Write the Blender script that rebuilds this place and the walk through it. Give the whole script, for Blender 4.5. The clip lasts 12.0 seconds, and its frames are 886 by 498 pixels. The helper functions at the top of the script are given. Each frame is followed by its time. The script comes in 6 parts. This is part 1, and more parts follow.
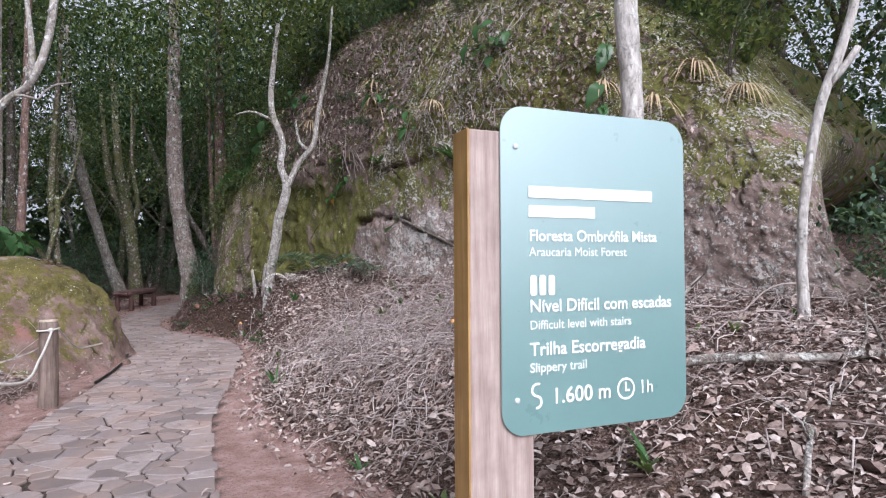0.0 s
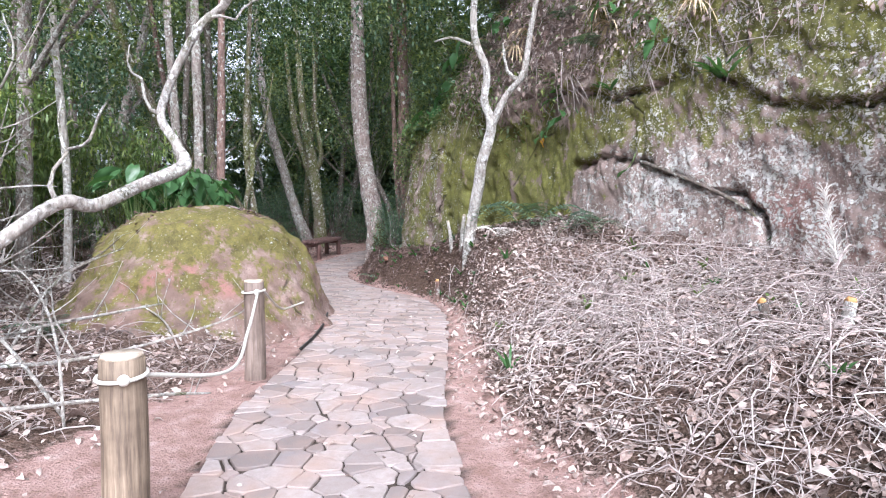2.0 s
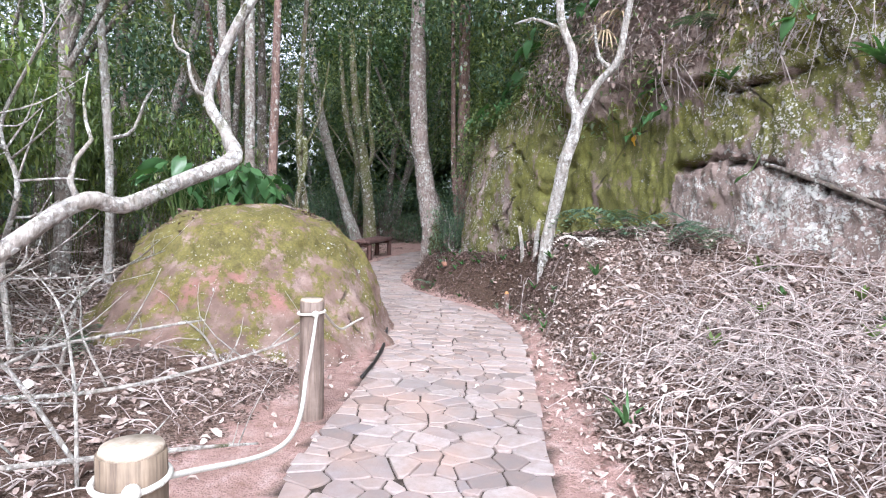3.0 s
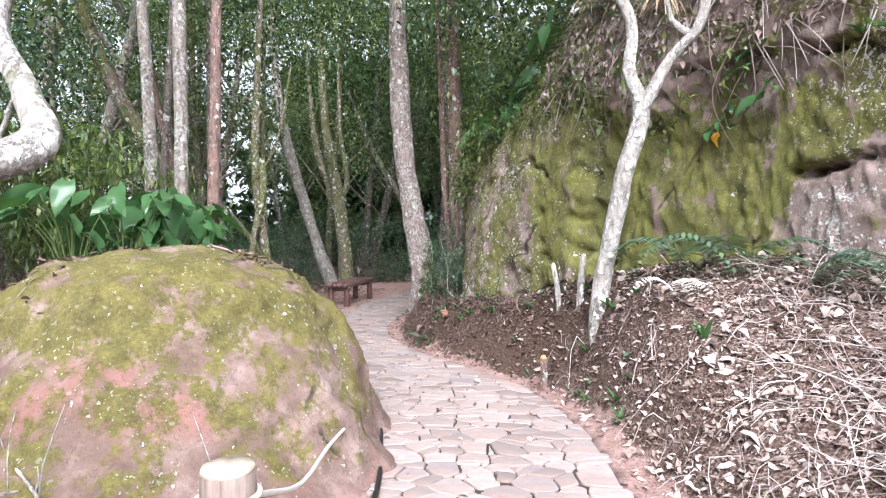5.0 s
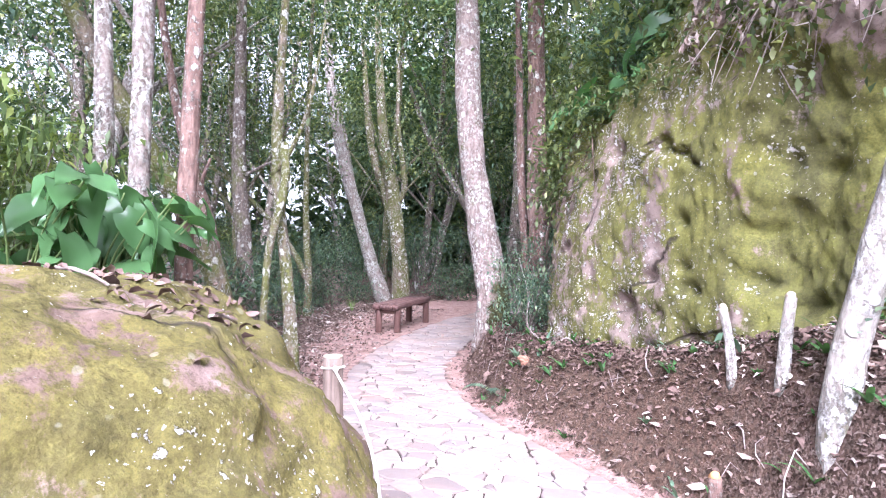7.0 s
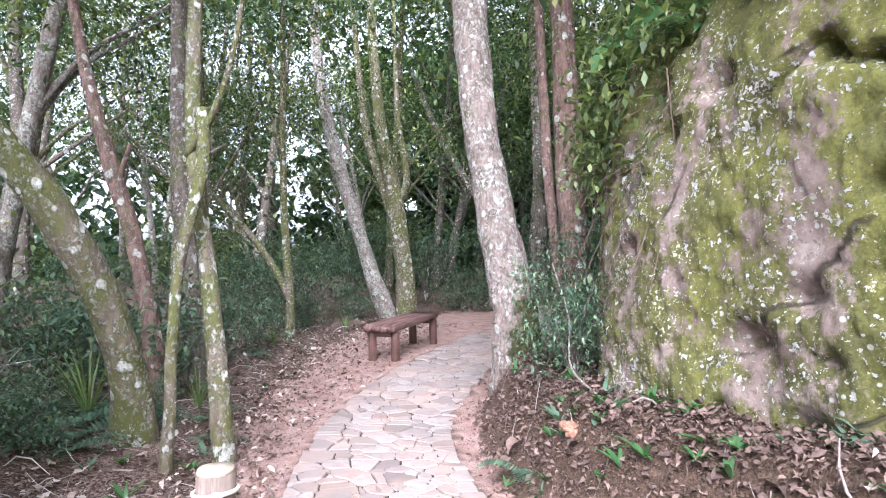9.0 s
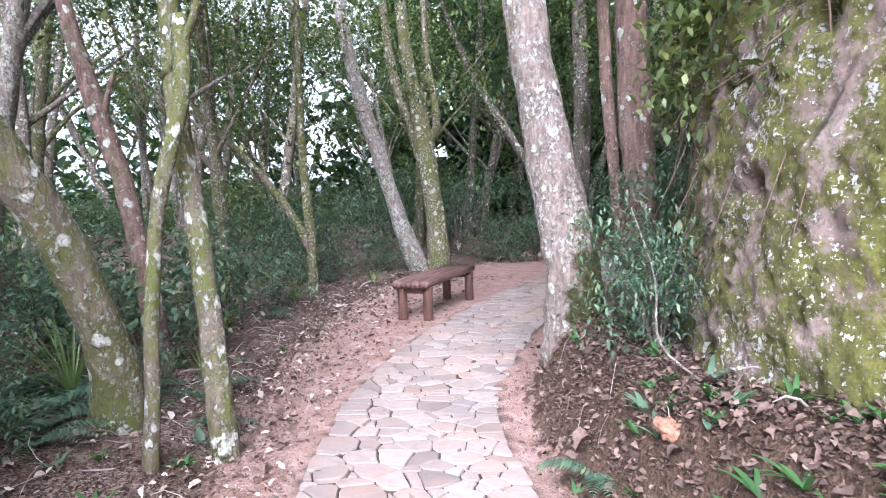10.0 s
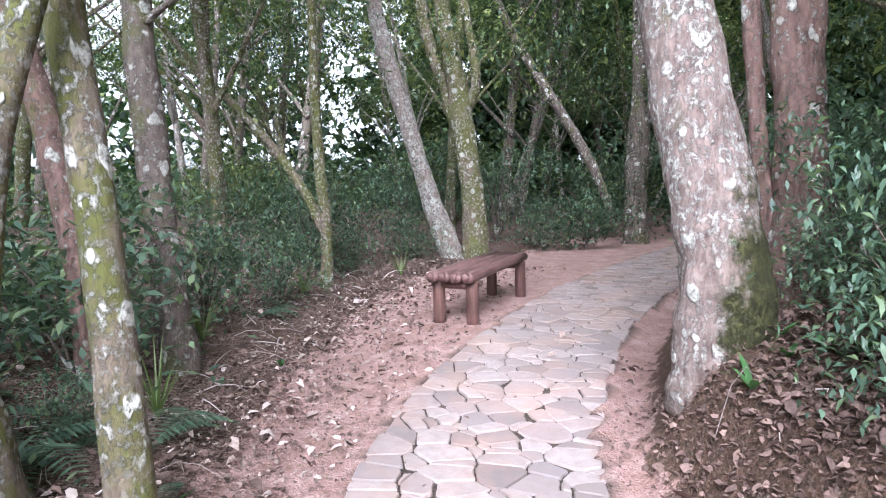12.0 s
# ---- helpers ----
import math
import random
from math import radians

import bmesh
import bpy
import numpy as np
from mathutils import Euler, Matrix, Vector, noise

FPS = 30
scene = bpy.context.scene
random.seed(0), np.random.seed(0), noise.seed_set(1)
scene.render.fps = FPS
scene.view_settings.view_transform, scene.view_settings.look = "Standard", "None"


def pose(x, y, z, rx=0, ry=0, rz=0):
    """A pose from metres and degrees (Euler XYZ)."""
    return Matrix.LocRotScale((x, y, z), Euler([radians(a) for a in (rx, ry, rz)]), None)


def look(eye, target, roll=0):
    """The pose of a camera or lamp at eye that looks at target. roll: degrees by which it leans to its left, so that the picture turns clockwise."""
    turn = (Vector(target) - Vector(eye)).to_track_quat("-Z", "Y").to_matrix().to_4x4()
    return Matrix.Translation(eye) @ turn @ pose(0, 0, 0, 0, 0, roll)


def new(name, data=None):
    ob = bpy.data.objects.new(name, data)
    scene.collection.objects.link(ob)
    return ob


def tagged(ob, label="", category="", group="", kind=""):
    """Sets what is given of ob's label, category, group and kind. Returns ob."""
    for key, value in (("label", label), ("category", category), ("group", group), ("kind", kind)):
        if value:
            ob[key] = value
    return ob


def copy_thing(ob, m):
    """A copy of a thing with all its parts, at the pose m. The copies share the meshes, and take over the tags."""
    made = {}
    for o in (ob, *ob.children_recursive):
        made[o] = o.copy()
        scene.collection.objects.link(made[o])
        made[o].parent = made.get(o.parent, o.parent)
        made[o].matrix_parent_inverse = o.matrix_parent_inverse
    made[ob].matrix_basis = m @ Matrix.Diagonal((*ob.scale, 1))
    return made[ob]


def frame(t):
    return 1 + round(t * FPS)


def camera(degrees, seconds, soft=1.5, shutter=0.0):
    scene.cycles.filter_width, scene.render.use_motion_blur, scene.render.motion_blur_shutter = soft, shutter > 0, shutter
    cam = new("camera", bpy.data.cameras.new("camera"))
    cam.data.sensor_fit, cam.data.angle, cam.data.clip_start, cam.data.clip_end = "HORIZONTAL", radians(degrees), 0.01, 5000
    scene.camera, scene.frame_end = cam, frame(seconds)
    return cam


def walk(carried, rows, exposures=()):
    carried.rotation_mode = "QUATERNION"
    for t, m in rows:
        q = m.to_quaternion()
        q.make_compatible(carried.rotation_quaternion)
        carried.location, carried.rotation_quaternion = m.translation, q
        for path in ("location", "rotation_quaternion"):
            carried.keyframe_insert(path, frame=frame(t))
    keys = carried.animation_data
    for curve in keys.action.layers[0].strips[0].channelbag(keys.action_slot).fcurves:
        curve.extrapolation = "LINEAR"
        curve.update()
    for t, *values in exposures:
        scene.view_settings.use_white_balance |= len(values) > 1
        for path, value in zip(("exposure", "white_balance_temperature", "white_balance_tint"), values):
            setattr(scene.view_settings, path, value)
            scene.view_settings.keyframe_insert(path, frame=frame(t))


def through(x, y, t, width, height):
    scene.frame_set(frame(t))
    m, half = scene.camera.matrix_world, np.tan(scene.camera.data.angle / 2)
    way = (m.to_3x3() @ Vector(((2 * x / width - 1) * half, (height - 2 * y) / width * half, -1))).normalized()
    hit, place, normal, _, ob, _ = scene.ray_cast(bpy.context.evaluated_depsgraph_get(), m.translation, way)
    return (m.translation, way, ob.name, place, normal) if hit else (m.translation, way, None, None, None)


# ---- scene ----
cam = camera(72.0, 12.0, soft=1.1)
PATH = [
    (0, (0.167, 0.463, 1.366), (0.137, 2.462, 1.41), -0.3),
    (0.5, (-0.069, 0.679, 1.378), (-0.255, 2.67, 1.387), -0.9),
    (1, (-0.311, 1.019, 1.369), (-0.71, 2.978, 1.336), 0.8),
    (1.5, (-0.542, 1.426, 1.383), (-1.151, 3.328, 1.273), 1.8),
    (2, (-0.831, 1.816, 1.4), (-1.365, 3.74, 1.278), 0.1),
    (2.5, (-1.123, 2.232, 1.45), (-1.841, 4.097, 1.384), -1.2),
    (2.7, (-1.257, 2.377, 1.475), (-1.969, 4.244, 1.383), 0.7),
    (4.3, (-2.201, 3.895, 1.367), (-2.703, 5.819, 1.151), -0.6),
    (4.5, (-2.282, 4.112, 1.378), (-2.818, 6.035, 1.249), -1.9),
    (5, (-2.51, 4.65, 1.478), (-3.099, 6.561, 1.457), -0.4),
    (5.5, (-2.717, 5.201, 1.58), (-3.202, 7.141, 1.575), -1.3),
    (6, (-2.891, 5.796, 1.611), (-3.406, 7.727, 1.673), 1.1),
    (6.5, (-3.091, 6.307, 1.616), (-3.564, 8.244, 1.763), 2.5),
    (7, (-3.377, 6.876, 1.533), (-4.16, 8.716, 1.548), 1.0),
    (7.2, (-3.481, 7.067, 1.54), (-4.302, 8.89, 1.57), 1.0),
    (8.8, (-4.017, 8.795, 1.576), (-4.832, 10.621, 1.538), 0.9),
    (9, (-4.081, 8.981, 1.57), (-4.922, 10.795, 1.594), -1.1),
    (9.5, (-4.32, 9.482, 1.58), (-5.094, 11.326, 1.577), -0.0),
    (10, (-4.588, 9.832, 1.547), (-5.517, 11.597, 1.405), -1.9),
    (10.5, (-4.823, 10.154, 1.503), (-5.918, 11.814, 1.29), -1.3),
    (11, (-5.093, 10.477, 1.46), (-6.158, 12.158, 1.264), -0.2),
    (11.5, (-5.362, 10.892, 1.439), (-6.507, 12.525, 1.287), -1.0),
    (12, (-5.635, 11.251, 1.381), (-6.627, 12.978, 1.199), -1.2),
]
walk(cam, [(t, look(eye, target, roll)) for t, eye, target, roll in PATH],
     exposures=[(0.0, 0.45, 5750, 17), (0.8, 0.65, 5750, 16), (1.6, 1.3, 5600, 14), (2.7, 1.4, 5600, 14), (4.3, 1.5, 5900, 12), (5.0, 1.72, 5750, 13), (6.0, 2.2, 5550, 17),
                (7.2, 2.45, 5450, 26), (9.0, 2.25, 5550, 16), (10.0, 2.25, 5500, 17), (12.0, 2.25, 5500, 17)])

# ---- light: a bright, thinly clouded sky over the clearing ----
world = bpy.data.worlds.new("world")
scene.world = world
world.use_nodes = True
sky = world.node_tree.nodes.new("ShaderNodeTexSky")
sky.sky_type, sky.sun_disc = "NISHITA", False
sky.sun_elevation, sky.sun_rotation = radians(42), radians(159)
sky.air_density, sky.dust_density, sky.ozone_density = 1.0, 4.0, 1.0
back = world.node_tree.nodes["Background"]
back.inputs["Strength"].default_value = 0.15
thin_cloud = world.node_tree.nodes.new("ShaderNodeHueSaturation")
thin_cloud.inputs["Saturation"].default_value = 0.15
world.node_tree.links.new(sky.outputs[0], thin_cloud.inputs["Color"])
world.node_tree.links.new(thin_cloud.outputs[0], back.inputs["Color"])
sun = new("sun", bpy.data.lights.new("sun", "SUN"))
sun.data.energy, sun.data.angle, sun.data.color = 2.2, radians(46), (1.0, 0.95, 0.88)
sun.matrix_basis = look((2.7, -7.1, 6.8), (0, 0, 0))


# ---- materials ----
def rgba(c):
    return (c[0], c[1], c[2], 1.0)


class Nodes:
    """A small wrapper to write node materials briefly."""

    def __init__(self, name, rough=0.85, metal=0.0, spec=0.3):
        self.mat = bpy.data.materials.new(name)
        self.mat.use_nodes = True
        self.tree = self.mat.node_tree
        self.bsdf = self.tree.nodes["Principled BSDF"]
        self.bsdf.inputs["Roughness"].default_value = rough
        self.bsdf.inputs["Metallic"].default_value = metal
        self.bsdf.inputs["Specular IOR Level"].default_value = spec
        self.coord = self.tree.nodes.new("ShaderNodeTexCoord").outputs["Object"]

    def node(self, kind, **values):
        n = self.tree.nodes.new(kind)
        for key, v in values.items():
            n.inputs[key].default_value = v
        return n

    def link(self, a, b):
        self.tree.links.new(a, b)

    def stretch(self, x, y, z):
        n = self.tree.nodes.new("ShaderNodeMapping")
        n.inputs["Scale"].default_value = (x, y, z)
        self.link(self.coord, n.inputs["Vector"])
        return n.outputs[0]

    def noise(self, scale, detail=4.0, rough=0.6, at=None, warp=0.0):
        n = self.node("ShaderNodeTexNoise", Scale=scale, Detail=detail, Roughness=rough, Distortion=warp)
        self.link(at or self.coord, n.inputs["Vector"])
        return n.outputs["Fac"]

    def voronoi(self, scale, at=None, feature="F1", out="Distance"):
        n = self.node("ShaderNodeTexVoronoi", Scale=scale)
        n.feature = feature
        self.link(at or self.coord, n.inputs["Vector"])
        return n.outputs[out]

    def attribute(self, name):
        n = self.tree.nodes.new("ShaderNodeAttribute")
        n.attribute_name = name
        return n.outputs["Fac"]

    def random(self):
        return self.tree.nodes.new("ShaderNodeObjectInfo").outputs["Random"]

    def island(self):
        return self.tree.nodes.new("ShaderNodeNewGeometry").outputs["Random Per Island"]

    def ramp(self, fac, *stops):
        n = self.tree.nodes.new("ShaderNodeValToRGB")
        e = n.color_ramp.elements
        while len(e) < len(stops):
            e.new(0.5)
        for el, (p, c) in zip(e, stops):
            el.position, el.color = p, rgba(c) if isinstance(c, tuple) else (c, c, c, 1)
        self.link(fac, n.inputs["Fac"])
        return n.outputs["Color"]

    def mix(self, fac, a, b, blend="MIX"):
        n = self.tree.nodes.new("ShaderNodeMix")
        n.data_type, n.blend_type = "RGBA", blend
        for v, i in ((fac, 0), (a, 6), (b, 7)):
            if isinstance(v, tuple):
                n.inputs[i].default_value = rgba(v)
            elif isinstance(v, float):
                n.inputs[i].default_value = v
            else:
                self.link(v, n.inputs[i])
        return n.outputs[2]

    def maths(self, op, a, b=0.5, c=0.0):
        n = self.tree.nodes.new("ShaderNodeMath")
        n.operation = op
        for v, i in ((a, 0), (b, 1), (c, 2)):
            if isinstance(v, (int, float)):
                n.inputs[i].default_value = v
            else:
                self.link(v, n.inputs[i])
        return n.outputs[0]

    def done(self, colour, bump=None, strength=0.5, depth=0.02, rough=None):
        self.link(colour, self.bsdf.inputs["Base Color"])
        if bump is not None:
            n = self.node("ShaderNodeBump", Strength=strength, Distance=depth)
            self.link(bump, n.inputs["Height"])
            self.link(n.outputs[0], self.bsdf.inputs["Normal"])
        if rough is not None:
            self.link(rough, self.bsdf.inputs["Roughness"])
        return self.mat


def bark_material(name, dark, light, lichen=0.4, moss=0.2, moss_colour=(0.085, 0.092, 0.028), foot=False, spot=(0.66, 0.66, 0.61)):
    n = Nodes(name, 0.9)
    tall = n.stretch(1, 1, 0.28)
    grain = n.noise(26, 5, 0.65, tall)
    base = n.ramp(grain, (0.3, dark), (0.7, light))
    patch = n.noise(3.2, 5, 0.7, n.stretch(1, 1, 0.55))
    spots = n.ramp(n.noise(32.0, 7, 0.7, n.stretch(1, 1, 0.8), 0.15), (0.62 - lichen * 0.17, 0.0), (0.72 - lichen * 0.17, 1.0))
    big = n.ramp(n.noise(3.6, 6, 0.7), (0.40, 0.12), (0.60, 1.0))
    spots = n.maths("MULTIPLY", spots, big)
    scatter_at = n.mix(0.06, n.coord, n.node("ShaderNodeTexNoise", Scale=9.0).outputs["Color"])
    spots = n.maths("MAXIMUM", spots, n.ramp(n.voronoi(6.5, scatter_at), (0.14, 0.9 * min(1.0, lichen * 1.4)), (0.18, 0.0)))
    if lichen > 0.3:
        blot = n.mix(0.14, n.coord, n.node("ShaderNodeTexNoise", Scale=7.0, Detail=6.0).outputs["Color"])
        large = n.maths("MULTIPLY", n.ramp(n.voronoi(5.5, blot), (0.20, 0.95), (0.24, 0.0)), n.ramp(n.noise(40, 4), (0.34, 0.3), (0.5, 1.0)))
        spots = n.maths("MAXIMUM", spots, large)
    col = n.mix(n.ramp(patch, (0.62 - moss * 0.4, 0.0), (0.75 - moss * 0.4, 1.0)), base, moss_colour)
    col = n.mix(spots, col, n.mix(n.ramp(n.noise(30, 4), (0.35, 0.0), (0.65, 1.0)), (spot[0] * 0.5, spot[1] * 0.49, spot[2] * 0.47), spot))
    if foot:
        xyz = n.node("ShaderNodeSeparateXYZ")
        n.link(n.coord, xyz.inputs[0])
        side = n.maths("ADD", n.maths("MULTIPLY", xyz.outputs[0], 2.6), n.maths("MULTIPLY", xyz.outputs[2], -0.42))
        side = n.maths("ADD", n.maths("ADD", side, 0.55), n.maths("MULTIPLY", n.maths("SUBTRACT", n.noise(7, 5, 0.7), 0.5), 1.6))
        col = n.mix(n.ramp(side, (0.42, 0.0), (0.68, 1.0)), col, n.ramp(n.noise(20, 4), (0.3, (0.022, 0.024, 0.009)), (0.7, (0.075, 0.075, 0.026))))
    rind = n.mix(0.45, grain, n.noise(60, 5, 0.75, n.stretch(1, 1, 0.4)))
    return n.done(col, n.mix(0.4, rind, spots), 1.0, 0.035)


def leaf_material(name, dark, light, gloss=0.45, through=0.28):
    n = Nodes(name, gloss, spec=0.4)
    col = n.ramp(n.island(), (0.0, dark), (0.75, light), (1.0, (light[0] * 1.5, light[1] * 1.25, light[2])))
    n.link(col, n.bsdf.inputs["Base Color"])
    if through:
        glow = n.node("ShaderNodeBsdfTranslucent")
        n.link(n.mix(1.0, col, (1.6, 1.7, 0.9), "MULTIPLY"), glow.inputs["Color"])
        both = n.node("ShaderNodeMixShader", Fac=through)
        n.link(n.bsdf.outputs[0], both.inputs[1])
        n.link(glow.outputs[0], both.inputs[2])
        n.link(both.outputs[0], n.tree.nodes["Material Output"].inputs["Surface"])
    return n.mat


def litter_material(name, *colours):
    n = Nodes(name, 0.8)
    stops = [(i / (len(colours) - 1), c) for i, c in enumerate(colours)]
    return n.done(n.mix(0.35, n.ramp(n.island(), *stops), n.ramp(n.noise(60), (0.3, colours[0]), (0.7, colours[-1]))))


def paving_material(name, joined):
    n = Nodes(name, 0.75)
    tone = n.ramp(n.island() if joined else n.random(), (0.0, (0.15, 0.13, 0.128)), (0.25, (0.285, 0.245, 0.24)), (0.6, (0.42, 0.37, 0.36)), (0.85, (0.34, 0.275, 0.262)), (1.0, (0.22, 0.205, 0.217)))
    grain = n.noise(14, 6, 0.7)
    col = n.mix(n.ramp(grain, (0.3, 0.0), (0.75, 1.0)), n.mix(0.75, tone, (0.22, 0.165, 0.145)), tone)
    col = n.mix(n.ramp(n.noise(0.9, 5, 0.7), (0.48, 0.0), (0.66, 0.35)), col, (0.22, 0.195, 0.18))
    col = n.mix(n.ramp(n.noise(2.2, 4, 0.6), (0.45, 0.0), (0.7, 0.55)), col, (0.36, 0.24, 0.19))
    return n.done(col, n.mix(0.4, grain, n.noise(70, 3)), 0.45, 0.012)


def ground_material():
    n = Nodes("forest_soil", 0.95, spec=0.15)
    soil = n.ramp(n.noise(5, 6, 0.7), (0.3, (0.25, 0.15, 0.125)), (0.55, (0.40, 0.265, 0.235)), (0.75, (0.52, 0.395, 0.365)))
    soil = n.mix(n.ramp(n.noise(38, 4, 0.7), (0.52, 0.0), (0.66, 0.75)), soil, (0.19, 0.12, 0.095))
    duff = n.ramp(n.voronoi(75, n.mix(0.02, n.coord, n.node("ShaderNodeTexNoise", Scale=30.0).outputs["Color"]), out="Color"), (0.2, (0.05, 0.034, 0.028)), (0.55, (0.18, 0.12, 0.10)), (0.85, (0.34, 0.26, 0.23)))
    # duff of the right bank: darkened for damp and for painted-in shade
    duff = n.mix(n.maths("MAXIMUM", n.ramp(n.noise(1.3, 5, 0.65), (0.4, 0.0), (0.65, 0.8)), n.attribute("moist_shade")), duff, n.ramp(n.noise(24, 4), (0.3, (0.04, 0.03, 0.02)), (0.7, (0.14, 0.085, 0.06))))
    edge = n.maths("ADD", n.attribute("soil"), n.maths("MULTIPLY", n.maths("SUBTRACT", n.mix(0.5, n.noise(7, 6, 0.75), n.noise(1.7, 4, 0.6)), 0.5), 3.2))
    col = n.mix(n.ramp(edge, (0.42, 0.0), (0.58, 1.0)), duff, soil)
    col = n.mix(n.attribute("bed"), col, n.ramp(n.noise(30, 4), (0.3, (0.03, 0.024, 0.02)), (0.7, (0.11, 0.085, 0.07))))
    return n.done(col, n.mix(0.4, n.noise(45, 6, 0.75), n.voronoi(70)), 0.9, 0.03)


def rock_material(name, moss_dark, moss_light, aged, stones=((0.15, 0.115, 0.10), (0.31, 0.245, 0.215), (0.46, 0.385, 0.355))):
    n = Nodes(name, 0.92, spec=0.2)
    stone = n.ramp(n.noise(2.6, 7, 0.7), (0.25, stones[0]), (0.5, stones[1]), (0.75, stones[2]))
    stone = n.mix(n.ramp(n.noise(1.1, 4, 0.6), (0.6, 0.0), (0.72, 0.65)), stone, (0.36, 0.17, 0.15))
    stone = n.mix(n.ramp(n.noise(34, 5, 0.75), (0.56, 0.0), (0.62, 0.55)), stone, (0.10, 0.08, 0.055))
    moss = n.ramp(n.mix(0.45, n.noise(9, 8, 0.8), n.noise(48, 5, 0.75)), (0.36, moss_dark), (0.64, moss_light))
    old = n.maths("MULTIPLY", n.ramp(n.mix(0.5, n.noise(1.3, 6, 0.7), n.noise(6, 5, 0.7, n.stretch(1, 1, 0.13))), (0.42, 0.0), (0.58, 1.0)), aged)
    moss = n.mix(old, moss, n.ramp(n.noise(40, 5, 0.75), (0.35, (0.028, 0.030, 0.012)), (0.68, (0.115, 0.112, 0.042))))
    fuzz = n.maths("MULTIPLY", n.maths("SUBTRACT", n.mix(0.4, n.noise(4.2, 8, 0.75), n.noise(4.6, 6, 0.7, n.stretch(1, 1, 0.22))), 0.5), 3.4)
    col = n.mix(n.ramp(n.maths("ADD", n.attribute("moss"), fuzz), (0.42, 0.0), (0.58, 0.95)), stone, moss)
    crust = n.maths("ADD", n.attribute("lichen"), n.maths("MULTIPLY", n.maths("SUBTRACT", n.noise(2.1, 5, 0.65), 0.5), 1.1))
    speck = n.maths("ADD", crust, n.maths("MULTIPLY", n.maths("SUBTRACT", n.noise(19, 5, 0.62, None, 0.15), 0.5), 2.5))
    col = n.mix(n.ramp(speck, (0.74, 0.0), (0.77, 1.0)), col, n.ramp(n.noise(50, 3), (0.3, (0.48, 0.46, 0.43)), (0.7, (0.74, 0.73, 0.70))))
    small = n.ramp(n.maths("ADD", crust, n.maths("MULTIPLY", n.maths("SUBTRACT", n.noise(42, 4, 0.65, None, 0.25), 0.5), 2.7)), (0.72, 0.0), (0.77, 0.9))
    col = n.mix(small, col, n.ramp(n.noise(7, 3), (0.35, (0.40, 0.33, 0.31)), (0.65, (0.66, 0.65, 0.60))))
    wavy = n.mix(0.10, n.coord, n.node("ShaderNodeTexNoise", Scale=14.0, Detail=6.0).outputs["Color"])
    dots = n.maths("MULTIPLY", n.ramp(n.voronoi(12, wavy), (0.12, 0.85), (0.16, 0.0)), n.ramp(n.attribute("lichen"), (0.24, 0.0), (0.36, 1.0)))
    col = n.mix(n.maths("MULTIPLY", dots, n.ramp(n.noise(2.5, 3), (0.42, 0.0), (0.52, 1.0))), col, (0.56, 0.55, 0.50))
    seam = n.mix(0.16, n.coord, n.node("ShaderNodeTexNoise", Scale=2.0, Detail=6.0).outputs["Color"])
    hair = n.maths("MULTIPLY", n.ramp(n.voronoi(0.9, seam, "DISTANCE_TO_EDGE"), (0.004, 1.0), (0.014, 0.0)), n.ramp(n.noise(1.4, 3), (0.54, 0.0), (0.60, 0.9)))
    col = n.mix(hair, col, (0.035, 0.028, 0.02))
    height = n.mix(0.5, n.mix(0.45, n.noise(22, 9, 0.8), n.noise(70, 4, 0.7)), n.ramp(speck, (0.70, 0.0), (0.80, 1.0)))
    return n.done(col, n.mix(hair, height, (0.0, 0.0, 0.0)), 1.0, 0.06)


def wood_material(name, dark, light, rough=0.7, grain=45, axis=(1, 1, 0.06)):
    n = Nodes(name, rough)
    g = n.noise(grain, 5, 0.65, n.stretch(*axis))
    col = n.mix(n.ramp(n.noise(5, 4, 0.6), (0.4, 0.0), (0.7, 0.6)), n.ramp(g, (0.3, dark), (0.68, light)), (dark[0] * 0.8, dark[1] * 0.8, dark[2] * 0.8))
    return n.done(col, g, 0.5, 0.006)


def plain_material(name, colour, rough=0.6, vary=0.15, scale=30):
    n = Nodes(name, rough)
    lo = (colour[0] * (1 - vary), colour[1] * (1 - vary), colour[2] * (1 - vary))
    return n.done(n.ramp(n.noise(scale), (0.3, lo), (0.7, colour)), n.noise(scale * 3), 0.2, 0.003)


PAVING = paving_material("paving_stone", False)
PAVING_FAR = paving_material("paving_stone_joined", True)
GROUND = ground_material()
ROCK = rock_material("mossy_rock", (0.075, 0.08, 0.021), (0.29, 0.285, 0.072), 0.72, ((0.12, 0.088, 0.072), (0.28, 0.21, 0.185), (0.46, 0.375, 0.345)))
BOULDER = rock_material("mossy_boulder", (0.065, 0.058, 0.018), (0.27, 0.235, 0.068), 0.45, ((0.085, 0.058, 0.046), (0.215, 0.145, 0.12), (0.42, 0.325, 0.295)))
BARK_PALE = bark_material("pale_lichen_bark", (0.095, 0.07, 0.06), (0.34, 0.275, 0.24), 1.05, 0.14)
BARK_WHITE = bark_material("white_bark", (0.15, 0.125, 0.105), (0.54, 0.49, 0.44), 1.0, 0.14, spot=(0.80, 0.79, 0.76))
BARK_BLEACHED = bark_material("bleached_bark", (0.30, 0.27, 0.24), (0.74, 0.71, 0.67), 0.5, 0.08, spot=(0.84, 0.83, 0.80))
BARK_MOSS = bark_material("mossy_bark", (0.075, 0.055, 0.04), (0.27, 0.215, 0.16), 0.7, 0.55, (0.105, 0.11, 0.032))
BARK_DARK = bark_material("dark_bark", (0.06, 0.047, 0.04), (0.20, 0.16, 0.135), 0.6, 0.25)
